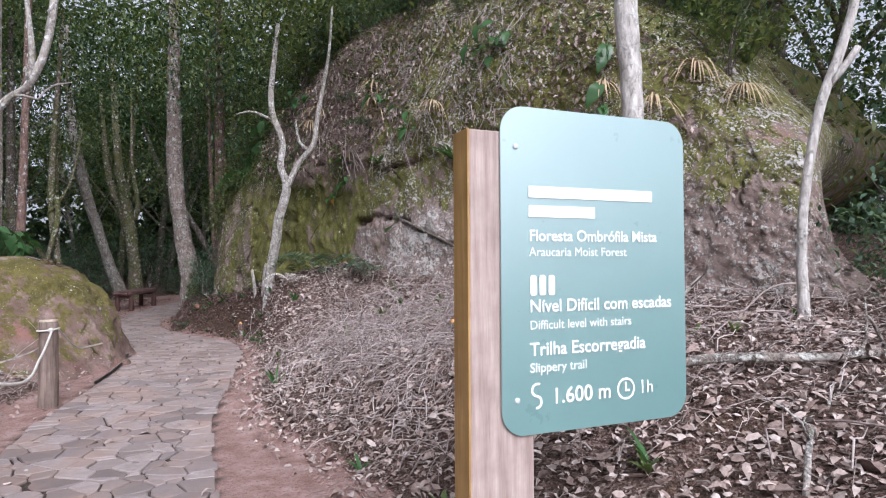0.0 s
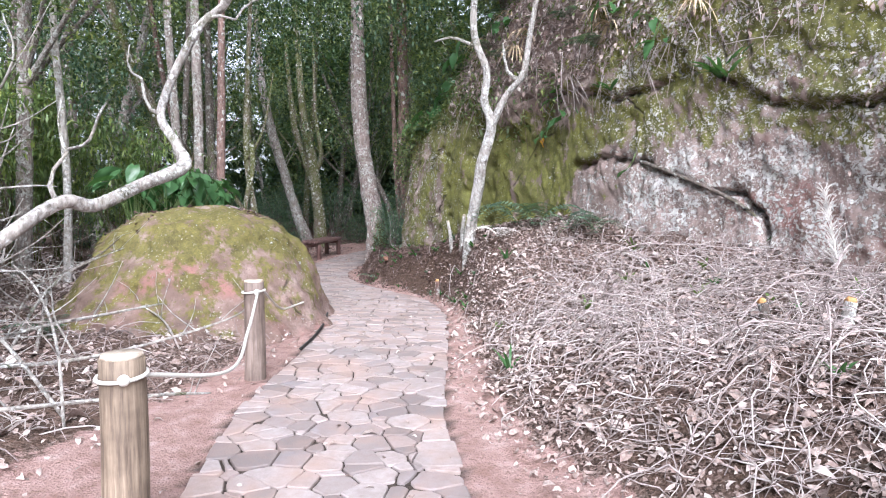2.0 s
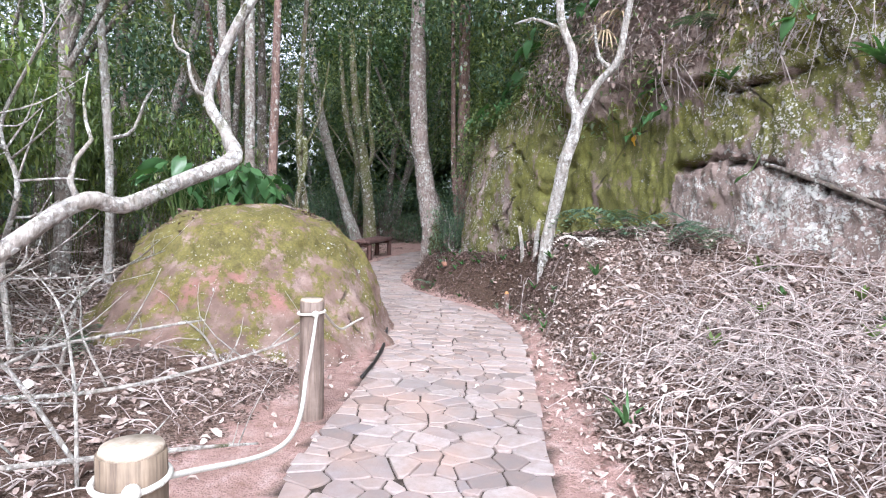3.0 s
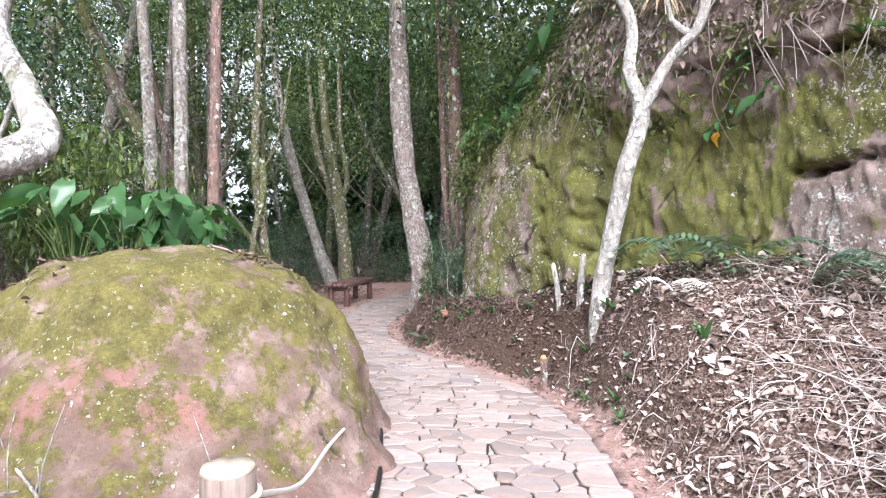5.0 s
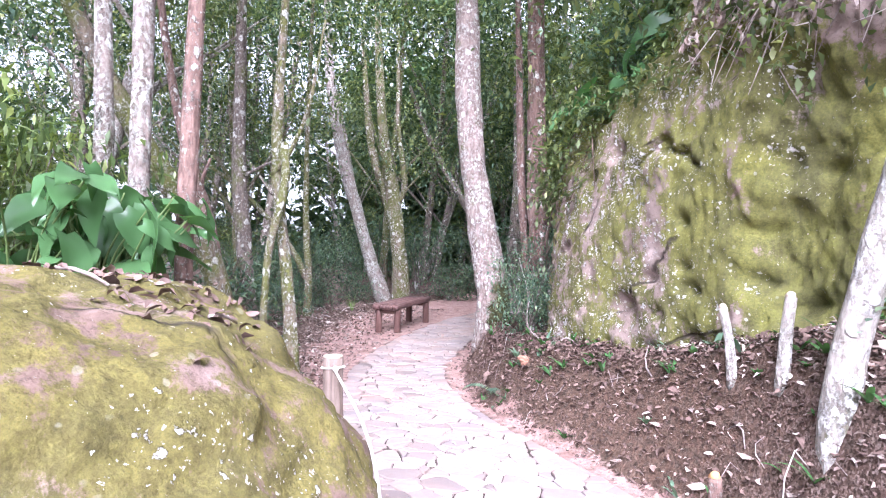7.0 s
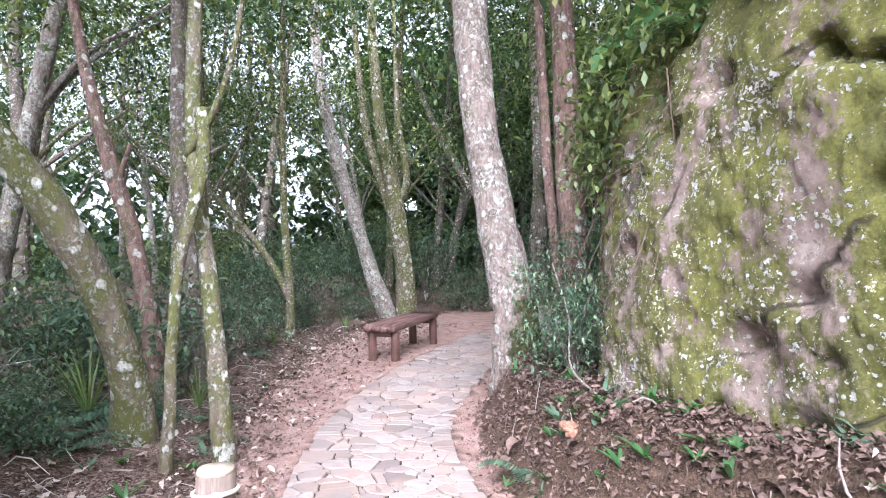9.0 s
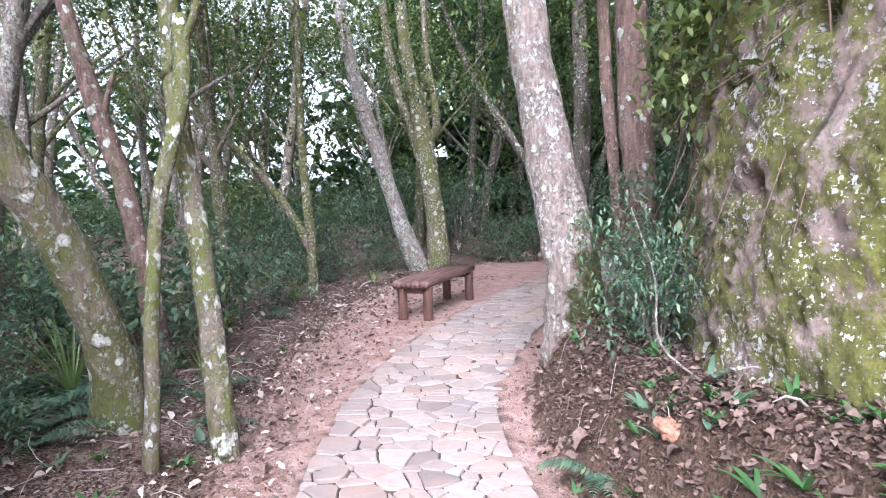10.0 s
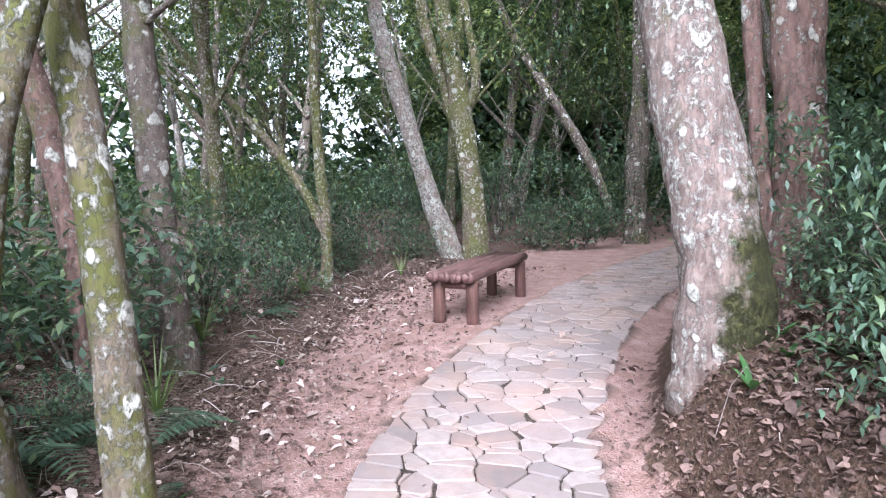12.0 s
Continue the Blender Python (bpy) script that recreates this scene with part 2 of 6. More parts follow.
BARK_RED = bark_material("reddish_bark", (0.07, 0.042, 0.034), (0.28, 0.18, 0.15), 0.5, 0.12)
BARK_STOUT = bark_material("stout_tree_bark", (0.085, 0.058, 0.050), (0.33, 0.255, 0.225), 0.85, 0.05, foot=True)
VINE = plain_material("dry_vine", (0.16, 0.11, 0.085), 0.9, 0.4, 8)
LEAF_DARK = leaf_material("dark_leaf", (0.015, 0.034, 0.020), (0.056, 0.098, 0.050))
LEAF_OLIVE = leaf_material("olive_leaf", (0.042, 0.064, 0.025), (0.150, 0.195, 0.080))
LEAF_BLUE = leaf_material("undergrowth_leaf", (0.034, 0.066, 0.048), (0.115, 0.185, 0.122))
LEAF_BRIGHT = leaf_material("bright_leaf", (0.022, 0.062, 0.024), (0.078, 0.165, 0.062), 0.22)
LEAF_GRASS = leaf_material("grass_blade", (0.040, 0.070, 0.020), (0.150, 0.210, 0.070))
LITTER = litter_material("dead_leaves", (0.11, 0.068, 0.052), (0.25, 0.165, 0.135), (0.36, 0.27, 0.23), (0.46, 0.37, 0.33), (0.64, 0.56, 0.52))
# dark brown leaves; on the bank this tone also stands for shade
DARK_LITTER = litter_material("dark_dead_leaves", (0.035, 0.022, 0.019), (0.09, 0.054, 0.045), (0.14, 0.088, 0.074), (0.25, 0.175, 0.145))
TWIG = litter_material("dry_twigs", (0.10, 0.07, 0.062), (0.24, 0.18, 0.165), (0.42, 0.345, 0.325), (0.66, 0.60, 0.57))
STRAW = litter_material("dry_fronds", (0.30, 0.21, 0.12), (0.48, 0.36, 0.22), (0.60, 0.50, 0.36))
POST_WOOD = wood_material("weathered_post", (0.10, 0.07, 0.055), (0.30, 0.235, 0.20))
POST_PEELED = wood_material("half_peeled_post", (0.085, 0.06, 0.045), (0.37, 0.285, 0.205))
POST_END = wood_material("cut_end", (0.34, 0.27, 0.20), (0.62, 0.53, 0.44), 0.8, 30, (1, 1, 1))
BENCH_WOOD = wood_material("stained_bench_wood", (0.08, 0.042, 0.038), (0.25, 0.15, 0.135), 0.45, 40, (1, 0.06, 1))
BENCH_LEG = wood_material("stained_leg_wood", (0.06, 0.03, 0.026), (0.16, 0.085, 0.07), 0.6)
ROPE = plain_material("white_rope", (0.72, 0.69, 0.63), 0.9, 0.25, 90)
SIGN_SIDE = wood_material("varnished_pine", (0.30, 0.17, 0.055), (0.50, 0.32, 0.12), 0.5, 30)
SIGN_FACE = wood_material("greyed_pine", (0.27, 0.20, 0.175), (0.50, 0.41, 0.37), 0.8, 40)


# ---- plan ----
RIGHT_Y = (-6, 0, 2, 4.24, 5.34, 6.0, 7.5, 9.0, 10.4, 11.0, 12.0, 12.7, 13.6, 14.4, 15.0, 15.7, 16.5, 18.0, 20.0, 24.0, 30.0)
RIGHT_X = (2.6, 0.3, -0.4, -1.29, -1.77, -1.97, -2.36, -2.76, -3.4, -3.95, -4.98, -5.58, -6.17, -6.52, -6.64, -6.76, -6.86, -6.86, -6.7, -6.3, -5.2)
LEFT_Y = (-6, 0, 2, 3.75, 4.4, 5.3, 6.0, 6.8, 7.6, 9.1, 10.2, 11.3, 12.1, 13.0, 13.8, 14.6, 15.5, 16.1, 17.1, 18.7, 20.5, 24.0, 30.0)
LEFT_X = (0.9, -1.05, -1.8, -2.55, -2.89, -3.28, -3.45, -3.62, -3.82, -4.4, -5.2, -6.1, -6.72, -7.2, -7.6, -7.85, -7.98, -8.03, -8.08, -8.1, -8.0, -7.65, -6.6)
BASE_Y, BASE_Z = (2, 5.3, 7.7, 9, 12, 14.2, 16, 18, 25), (0, .02, .1, .11, .04, 0, .12, .2, .28)
SOILR_Y, SOILR_W = (0, 3, 4.5, 6, 8, 12, 14, 18), (1.0, 0.95, 0.75, 0.32, 0.2, 0.12, 0.2, 0.3)
SOILL_Y, SOILL_W = (0, 3.8, 5.5, 6.5, 9, 11, 12.9, 15.5, 17, 19, 24), (1.2, 1.1, 0.65, 0.4, 0.2, 0.3, 0.6, 1.25, 1.8, 2.1, 2.2)


def smooth(a, b, x):
    t = np.clip((np.asarray(x, float) - a) / (b - a), 0, 1)
    return t * t * (3 - 2 * t)


def soft_interp(y, ys, xs):
    y = np.asarray(y, float)
    return (np.interp(y - 0.35, ys, xs) + 2 * np.interp(y, ys, xs) + np.interp(y + 0.35, ys, xs)) / 4


def path_right(y):
    return soft_interp(y, RIGHT_Y, RIGHT_X)


def path_left(y):
    return soft_interp(y, LEFT_Y, LEFT_X)


def path_z(y):
    return soft_interp(y, BASE_Y, BASE_Z)


def edge_distances(x, y):
    """Metres beyond the right and the left edge of the paving (negative inside it)."""
    r, l = path_right(y), path_left(y)
    sr, sl = path_right(y + 0.2) - path_right(y - 0.2), path_left(y + 0.2) - path_left(y - 0.2)
    return (x - r) / np.sqrt(1 + (sr / 0.4) ** 2), (l - x) / np.sqrt(1 + (sl / 0.4) ** 2)


def lumps(x, y):
    return 0.5 * np.sin(1.7 * x + 0.6 * np.sin(2.3 * y)) * np.cos(1.3 * y + 0.4) + 0.3 * np.sin(4.1 * x + 1.1) * np.sin(3.7 * y) + 0.2 * np.sin(9.3 * x - 2 * y) * np.sin(8.1 * y + x)


def ground_z(x, y):
    x, y = np.asarray(x, float), np.asarray(y, float)
    right, left = edge_distances(x, y)
    d = np.maximum(0, right - np.interp(y, SOILR_Y, SOILR_W))
    k = smooth(7.2, 9.6, y) * (1 - 0.5 * smooth(14.5, 17.5, y))
    gentle = 1.25 * (1 - np.exp(-0.36 * d / 1.25 * 1.25))
    steep = np.interp(y, (8, 9.5, 10.8, 12, 14), (0.4, 0.80, 0.88, 0.50, 0.38)) * smooth(0, 0.45, d) + 0.30 * np.minimum(d, 3)
    bank = (1 - k) * gentle + k * steep
    e = np.maximum(0, left - np.interp(y, SOILL_Y, SOILL_W))
    rise = 0.10 * np.minimum(e, 6) + 0.05 * smooth(0, 0.4, e)
    bank = bank + 0.16 * np.exp(-((x + 5.95) ** 2 + (y - 14.55) ** 2) / 0.2)
    rough = lumps(x, y) * (0.02 + 0.07 * np.clip(d + e, 0, 1))
    inside = (right < 0) & (left < 0)
    gully = 0.07 * smooth(0, 0.12, right) * (1 - smooth(0.2, 0.6, right)) * smooth(12, 13.5, y)
    return path_z(y) + np.where(inside, -0.009, bank + rise + rough - gully)


# ---- mesh helpers ----
def mesh_object(name, verts, faces, material, parent=None, label="", smooth_faces=False):
    me = bpy.data.meshes.new(name)
    verts, faces = np.asarray(verts, np.float32), np.asarray(faces, np.int32)
    k = faces.shape[1]
    me.vertices.add(len(verts))
    me.vertices.foreach_set("co", verts.ravel())
    me.loops.add(faces.size)
    me.loops.foreach_set("vertex_index", faces.ravel())
    me.polygons.add(len(faces))
    me.polygons.foreach_set("loop_start", np.arange(0, faces.size, k, dtype=np.int32))
    me.polygons.foreach_set("loop_total", np.full(len(faces), k, np.int32))
    if smooth_faces:
        me.polygons.foreach_set("use_smooth", np.ones(len(faces), bool))
    me.update(calc_edges=True)
    me.materials.append(material)
    ob = new(name, me)
    if parent:
        ob.parent = parent
    if label:
        tagged(ob, label)
    return ob


def part(name, bm, material, parent=None, label="", smooth_faces=True):
    """Links a bmesh as one mesh object under a thing or a part."""
    me = bpy.data.meshes.new(name)
    bm.normal_update()
    for f in bm.faces:
        f.smooth = smooth_faces
    bm.to_mesh(me)
    bm.free()
    me.materials.append(material)
    ob = new(name, me)
    if parent:
        ob.parent = parent
    if label:
        tagged(ob, label)
    return ob


def thing(name, x, y, z, label, category, group="", kind=""):
    ob = new(name)
    ob.location = (x, y, z)
    ob.empty_display_size = 0.2
    return tagged(ob, label, category, group, kind)


def add_float(ob, name, values):
    a = ob.data.attributes.new(name, "FLOAT", "POINT")
    a.data.foreach_set("value", np.asarray(values, np.float32))


def curve_points(pts, n):
    """Catmull-Rom through rows of numbers."""
    p = np.asarray(pts, float)
    p = np.vstack([2 * p[0] - p[1], p, 2 * p[-1] - p[-2]])
    m = len(p) - 3
    out = []
    for u in np.linspace(0, m - 1e-6, n):
        i = int(u)
        t = u - i
        a, b, c, d = p[i:i + 4]
        out.append(0.5 * (2 * b + (c - a) * t + (2 * a - 5 * b + 4 * c - d) * t * t + (3 * b - a - 3 * c + d) * t ** 3))
    return np.array(out)


def tube_arrays(rows, sides=8, step=0.12, wobble=0.0, seed=0, flare=0.0):
    """A tube along rows of x, y, z, radius: vertices and quads."""
    rows = np.asarray(rows, float)
    length = np.linalg.norm(np.diff(rows[:, :3], axis=0), axis=1).sum()
    n = max(4, int(length / step))
    c = curve_points(rows, n)
    c[:, 3] = np.maximum(c[:, 3], 0.002)
    tangent = np.gradient(c[:, :3], axis=0)
    tangent /= np.linalg.norm(tangent, axis=1)[:, None] + 1e-9
    ref = np.array([1.0, 0.13, 0.07]) if abs(tangent[:, 2]).mean() > 0.5 else np.array([0.07, 0.1, 1.0])
    a = np.cross(tangent, ref)
    a /= np.linalg.norm(a, axis=1)[:, None] + 1e-9
    b = np.cross(tangent, a)
    ang = np.linspace(0, 2 * np.pi, sides, endpoint=False)
    rng = np.random.RandomState(seed)
    ph = rng.rand(6) * 6.28
    z = np.linspace(0, length, n)[:, None]
    swell = 1 + wobble * (np.sin(2 * ang[None] + 2.1 * z + ph[0]) + 0.7 * np.sin(3 * ang[None] - 5.3 * z + ph[1]) + 0.6 * np.sin(ang[None] + 11 * z + ph[2]) + 0.5 * (rng.rand(n, sides) - 0.5))
    if flare:
        swell = swell * (1 + flare * np.exp(-z / 0.22) * (1 + 0.45 * np.sin(4 * ang[None] + ph[3])))
    ring = c[:, None, :3] + (c[:, 3:4] * swell)[:, :, None] * (np.cos(ang)[None, :, None] * a[:, None] + np.sin(ang)[None, :, None] * b[:, None])
    verts = np.vstack([ring.reshape(-1, 3), c[:1, :3], c[-1:, :3]])
    i = np.arange(n - 1)[:, None] * sides
    j = np.arange(sides)[None]
    k = (j + 1) % sides
    quads = np.stack([i + j, i + k, i + sides + k, i + sides + j], -1).reshape(-1, 4)
    s, e = n * sides, n * sides + 1
    jj, kk = np.arange(sides), (np.arange(sides) + 1) % sides
    top = (n - 1) * sides
    caps = [(s, s, y, x) for x, y in zip(jj, kk)] + [(e, e, top + x, top + y) for x, y in zip(jj, kk)]
    return verts, quads, caps, top


def tube(name, rows, material, parent=None, label="", sides=8, step=0.12, wobble=0.0, seed=0, flare=0.0):
    verts, quads, caps, top = tube_arrays(rows, sides, step, wobble, seed, flare)
    bm = bmesh.new()
    vs = [bm.verts.new(v) for v in verts[:-2]]
    for q in quads:
        bm.faces.new([vs[i] for i in q])
    bm.faces.new([vs[i] for i in range(sides)][::-1])
    bm.faces.new([vs[top + i] for i in range(sides)])
    return part(name, bm, material, parent, label)


def many_tubes(name, lines, material, parent=None, label="", sides=4, step=0.15):
    """Many thin sticks joined into one mesh."""
    vs, fs, n = [], [], 0
    for k, rows in enumerate(lines):
        v, q, _, _ = tube_arrays(rows, sides, step, 0.0, k)
        vs.append(v)
        fs.append(q + n)
        n += len(v)
    return mesh_object(name, np.vstack(vs), np.vstack(fs), material, parent, label, True)


def leaf_arrays(centres, size, rng, droop=0.0, narrow=0.45, flat=0.0, spread=0.35):
    """Folded leaves, four triangles as two quads each, one at every centre."""
    n = len(centres)
    az, tilt = rng.rand(n) * 6.283, (rng.rand(n) - 0.5) * 2.2 * (1 - flat) - droop
    d = np.stack([np.cos(az) * np.cos(tilt), np.sin(az) * np.cos(tilt), np.sin(tilt)], 1)
    side = np.stack([-np.sin(az), np.cos(az), (rng.rand(n) - 0.5) * 1.2 * (1 - flat)], 1)
    side /= np.linalg.norm(side, axis=1)[:, None]
    up = np.cross(d, side)
    L = (size * (1 - spread + 2 * spread * rng.rand(n)))[:, None]
    W = L * narrow * 0.5
    c = np.asarray(centres, float)
    tip = c + d * L - up * L * 0.15
    mid = c + d * L * 0.5
    lift = up * W * 0.35
    l, r = mid + side * W + lift, mid - side * W + lift
    verts = np.stack([c, r, tip, l], 1).reshape(-1, 3)
    faces = np.arange(4 * n).reshape(-1, 4)
    return verts, faces


def dead_leaf_arrays(centres, size, rng):
    """Curled dry leaves of four quads each, no two of one shape."""
    n = len(centres)
    az, pitch = rng.rand(n) * 6.283, rng.normal(0, 0.32, n)
    roll = rng.normal(0, 0.45, n)
    d = np.stack([np.cos(az) * np.cos(pitch), np.sin(az) * np.cos(pitch), np.sin(pitch)], 1)
    flat = np.stack([-np.sin(az), np.cos(az), np.zeros(n)], 1)
    up = np.cross(d, flat)
    side = flat * np.cos(roll)[:, None] + up * np.sin(roll)[:, None]
    up = np.cross(d, side)
    L = (size * np.exp(rng.normal(0, 0.38, n)))[:, None]
    W = L * rng.uniform(0.14, 0.36, n)[:, None]
    curl, fold, skew = rng.normal(0.05, 0.22, n)[:, None], rng.normal(0.3, 0.5, n)[:, None], rng.normal(0, 0.12, n)[:, None]
    c = np.asarray(centres, float)

    def at(t, s):
        return c + d * L * (t - 0.5) + side * (W * s + L * skew * t * (1 - t) * 3) + up * (L * curl * (1 - 4 * (t - 0.5) ** 2) + W * fold * abs(s))

    verts = np.stack([at(0, 0), at(0.3, 0.85), at(0.33, 0), at(0.28, -0.9), at(0.68, 0.9), at(0.66, 0), at(0.7, -0.75), at(1, 0)], 1).reshape(-1, 3)
    quads = np.array([(0, 3, 2, 1), (1, 2, 5, 4), (2, 3, 6, 5), (4, 5, 6, 7)])
    return verts, (np.arange(n)[:, None, None] * 8 + quads[None]).reshape(-1, 4)


def leaves(name, centres, size, material, rng, parent=None, label="", **shape):
    v, f = leaf_arrays(centres, size, rng, **shape)
    return mesh_object(name, v, f, material, parent, label)


def clump_points(rng, centre, radii, n, clumps):
    """Points in small clumps inside an uneven ellipsoid, with gaps between the clumps."""
    c = rng.normal(size=(clumps, 3))
    c /= np.linalg.norm(c, axis=1)[:, None]
    c *= (0.35 + 0.75 * rng.rand(clumps))[:, None]
    which = rng.randint(0, clumps, n)
    spread = (0.12 + 0.16 * rng.rand(clumps))[which][:, None]
    p = c[which] + rng.normal(size=(n, 3)) * spread
    return np.asarray(centre) + p * np.asarray(radii)


# ---- ground, one sheet to the horizon ----
def make_ground():
    xs = np.concatenate([[-400, -200, -100, -60, -40, -30, -24, -20, -17, -15], np.arange(-14, 7.01, 0.085), [7.5, 8, 9, 11, 14, 18, 25, 40, 60, 100, 200, 400]])
    ys = np.concatenate([[-400, -200, -100, -50, -25, -12, -6, -4], np.arange(-3, 25.01, 0.085), [25.5, 26, 27, 29, 32, 36, 42, 50, 70, 100, 200, 400]])
    X, Y = np.meshgrid(xs, ys)
    yc = np.clip(Y, -6, 30)
    Z = ground_z(X, yc)
    far = smooth(12, 60, np.hypot(X + 4, Y - 10))
    Z = Z * (1 - far) + 0.6 * far
    nx, ny = len(xs), len(ys)
    i = (np.arange(ny - 1)[:, None] * nx + np.arange(nx - 1)[None]).ravel()
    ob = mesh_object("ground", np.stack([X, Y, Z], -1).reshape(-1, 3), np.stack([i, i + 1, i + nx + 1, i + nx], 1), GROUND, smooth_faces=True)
    right, left = edge_distances(X, yc)
    soil = np.maximum((right > -0.1) * (1 - smooth(-0.1, 0.2, right - np.interp(yc, SOILR_Y, SOILR_W))),
                      (left > -0.1) * (1 - smooth(-0.3, 0.35, left - np.interp(yc, SOILL_Y, SOILL_W))))
    add_float(ob, "soil", soil.ravel())
    # damp and painted shade, fading in right of the path past y 9.6
    add_float(ob, "moist_shade", (0.85 * smooth(9.6, 11.0, Y) * (right > 0)).ravel())
    add_float(ob, "bed", ((right < 0.0) & (left < 0.0)).astype(float).ravel())
    tagged(ob, "reddish soil and brown leaf mould of a forest floor", "ground", kind="structure")
    return ob


make_ground()


# ---- the great rock beside the path ----
ROCK_LINE = [(4.4, 6.6), (4.0, 5.7), (3.4, 5.45), (2.7, 6.0), (1.9, 6.75), (0.2, 8.3), (-1.1, 9.55), (-1.9, 10.3), (-2.7, 10.95), (-3.5, 11.75), (-4.15, 12.4), (-4.72, 13.05), (-5.0, 13.8), (-5.1, 14.8), (-4.9, 16.0), (-4.3, 17.5), (-3.0, 19.0)]


def rock_outline():
    p = curve_points([(*q, 0.0) for q in ROCK_LINE], 700)[:, :2]
    s = np.concatenate([[0], np.cumsum(np.linalg.norm(np.diff(p, axis=0), axis=1))])
    return p, s


def line_dip(s, z, line, width):
    """1 on a polyline of (s, z), falling to 0 over width."""
    best = np.full(s.shape, 9.0)
    for (s0, z0), (s1, z1) in zip(line[:-1], line[1:]):
        t = np.clip(((s - s0) * (s1 - s0) + (z - z0) * (z1 - z0)) / ((s1 - s0) ** 2 + (z1 - z0) ** 2), 0, 1)
        best = np.minimum(best, np.hypot(s - s0 - t * (s1 - s0), z - z0 - t * (z1 - z0)))
    return np.exp(-(best / width) ** 2)


def field(x, y, z, scale, octaves=4):
    out = np.empty(x.size)
    for i, (a, b, c) in enumerate(zip(x.ravel() * scale, y.ravel() * scale, z.ravel() * scale)):
        out[i] = noise.fractal((a, b, c), 1.0, 2.1, octaves)
    return out.reshape(x.shape)


ROCK_GRID = {}


def make_rock():
    p, s_all = rock_outline()
    x34 = s_all[np.argmin(np.abs(p[:, 0] - 3.4) + (p[:, 1] > 6) * 9)]
    n_u, n_v = 840, 210
    s = np.linspace(0, s_all[-1], n_u)
    bx, by = np.interp(s, s_all, p[:, 0]), np.interp(s, s_all, p[:, 1])
    tx, ty = np.gradient(bx), np.gradient(by)
    for _ in range(60):
        pad_x, pad_y = np.pad(tx, 1, "edge"), np.pad(ty, 1, "edge")
        tx, ty = (pad_x[:-2] + tx + pad_x[2:]) / 3, (pad_y[:-2] + ty + pad_y[2:]) / 3
    ln = np.hypot(tx, ty)
    nx, ny = ty / ln, -tx / ln
    w = s - x34
    zt = np.interp(w, (-2, -0.7, 0, 0.33, 1.0, 1.6, 3, 5, 7, 8.5, 9.6, 10.4, 11.1, 12, 13.5, 16), (1.0, 1.5, 1.9, 2.6, 3.4, 4.2, 5.2, 5.8, 5.8, 5.3, 4.6, 3.9, 3.5, 4.0, 4.4, 3.6))
    phi = np.linspace(-0.12, 1, n_v)[:, None] * np.pi / 2
    rise = np.sin(np.maximum(phi, 0)) ** 0.75 + np.minimum(phi, 0)
    z = 0.2 + (zt[None] - 0.2) * rise
    depth = 0.22 * np.maximum(np.sin(phi), 0) + 2.2 * (1 - np.cos(phi)) ** 2.0
    W = np.broadcast_to(w[None], z.shape)
    X, Y = bx[None] + nx[None] * depth, by[None] + ny[None] * depth
    big, fine = field(X, Y, z, 0.7, 3), field(X, Y, z, 3.2, 5)
    crack_a = [(6.55, 1.98), (6.32, 2.0), (5.66, 2.02), (5.06, 1.88), (4.67, 1.69), (4.19, 1.57), (3.97, 1.36), (3.9, 1.1)]
    crack_b = [(7.6, 3.0), (7.0, 3.02), (6.16, 2.85), (5.55, 2.72), (5.1, 2.79), (4.5, 2.82), (4.3, 2.7), (3.93, 2.42), (3.4, 2.3), (2.5, 2.28), (1.6, 2.0)]
    crack_c = [(9.3, 2.2), (9.8, 2.5), (10.1, 2.3)]
    warp = 0.09 * fine
    a, b = line_dip(W, z + warp, crack_a, 0.022), line_dip(W, z + warp, crack_b, 0.019)
    c = line_dip(W, z + warp, crack_c, 0.022)
    pits = np.zeros_like(z)
    rng = np.random.RandomState(5)
    for _ in range(46):
        ps, pz, r = rng.uniform(8.4, 12.2), rng.uniform(0.7, 3.4), rng.uniform(0.02, 0.075)
        pits += np.exp(-((W - ps) ** 2 / (r * 1.7) ** 2 + (z - pz) ** 2 / r ** 2))
    band = np.interp(W, [q[0] for q in crack_b[::-1]], [q[1] for q in crack_b[::-1]])
    over = 0.06 * smooth(-0.01, 0.05, z - band) * smooth(1.4, 2.4, W) * (1 - smooth(7.2, 7.8, W))
    Wr = W + 0.7 * big + 0.25 * fine
    recess = 0.20 * smooth(5.3, 7.6, Wr) * (1 - smooth(8.2, 9.2, Wr)) * (1 - smooth(2.5, 3.1, z + 0.3 * big)) * smooth(0.4, 1.2, z)
    calm = 1 - 0.45 * smooth(8.4, 9.4, W)
    push = -0.12 * big * calm - 0.05 * fine * calm - 0.05 * calm * np.abs(field(X, Y, z, 6.5, 5)) - 0.034 * np.abs(field(X, Y, z, 17.0, 4))  + 0.26 * a + 0.20 * b * (0.4 + 0.6 * smooth(-0.3, 0.2, big + fine)) + 0.12 * c - over + recess + 0.11 * np.minimum(pits, 1)
    X, Y = X + nx[None] * push, Y + ny[None] * push
    i = (np.arange(n_v - 1)[:, None] * n_u + np.arange(n_u - 1)[None]).ravel()
    back_x, back_y = X[-1] + (3.4 + 0.3 * np.sin(w)) * 0.75, Y[-1] + 2.6
    top = np.stack([back_x, back_y, np.full(n_u, 0.3) + zt * 0.97], -1)
    verts = np.vstack([np.stack([X, Y, z], -1).reshape(-1, 3), top])
    faces = np.stack([i, i + n_u, i + n_u + 1, i + 1], 1)
    j = (n_v - 1) * n_u + np.arange(n_u - 1)
    faces = np.vstack([faces, np.stack([j, j + n_u, j + n_u + 1, j + 1], 1)])
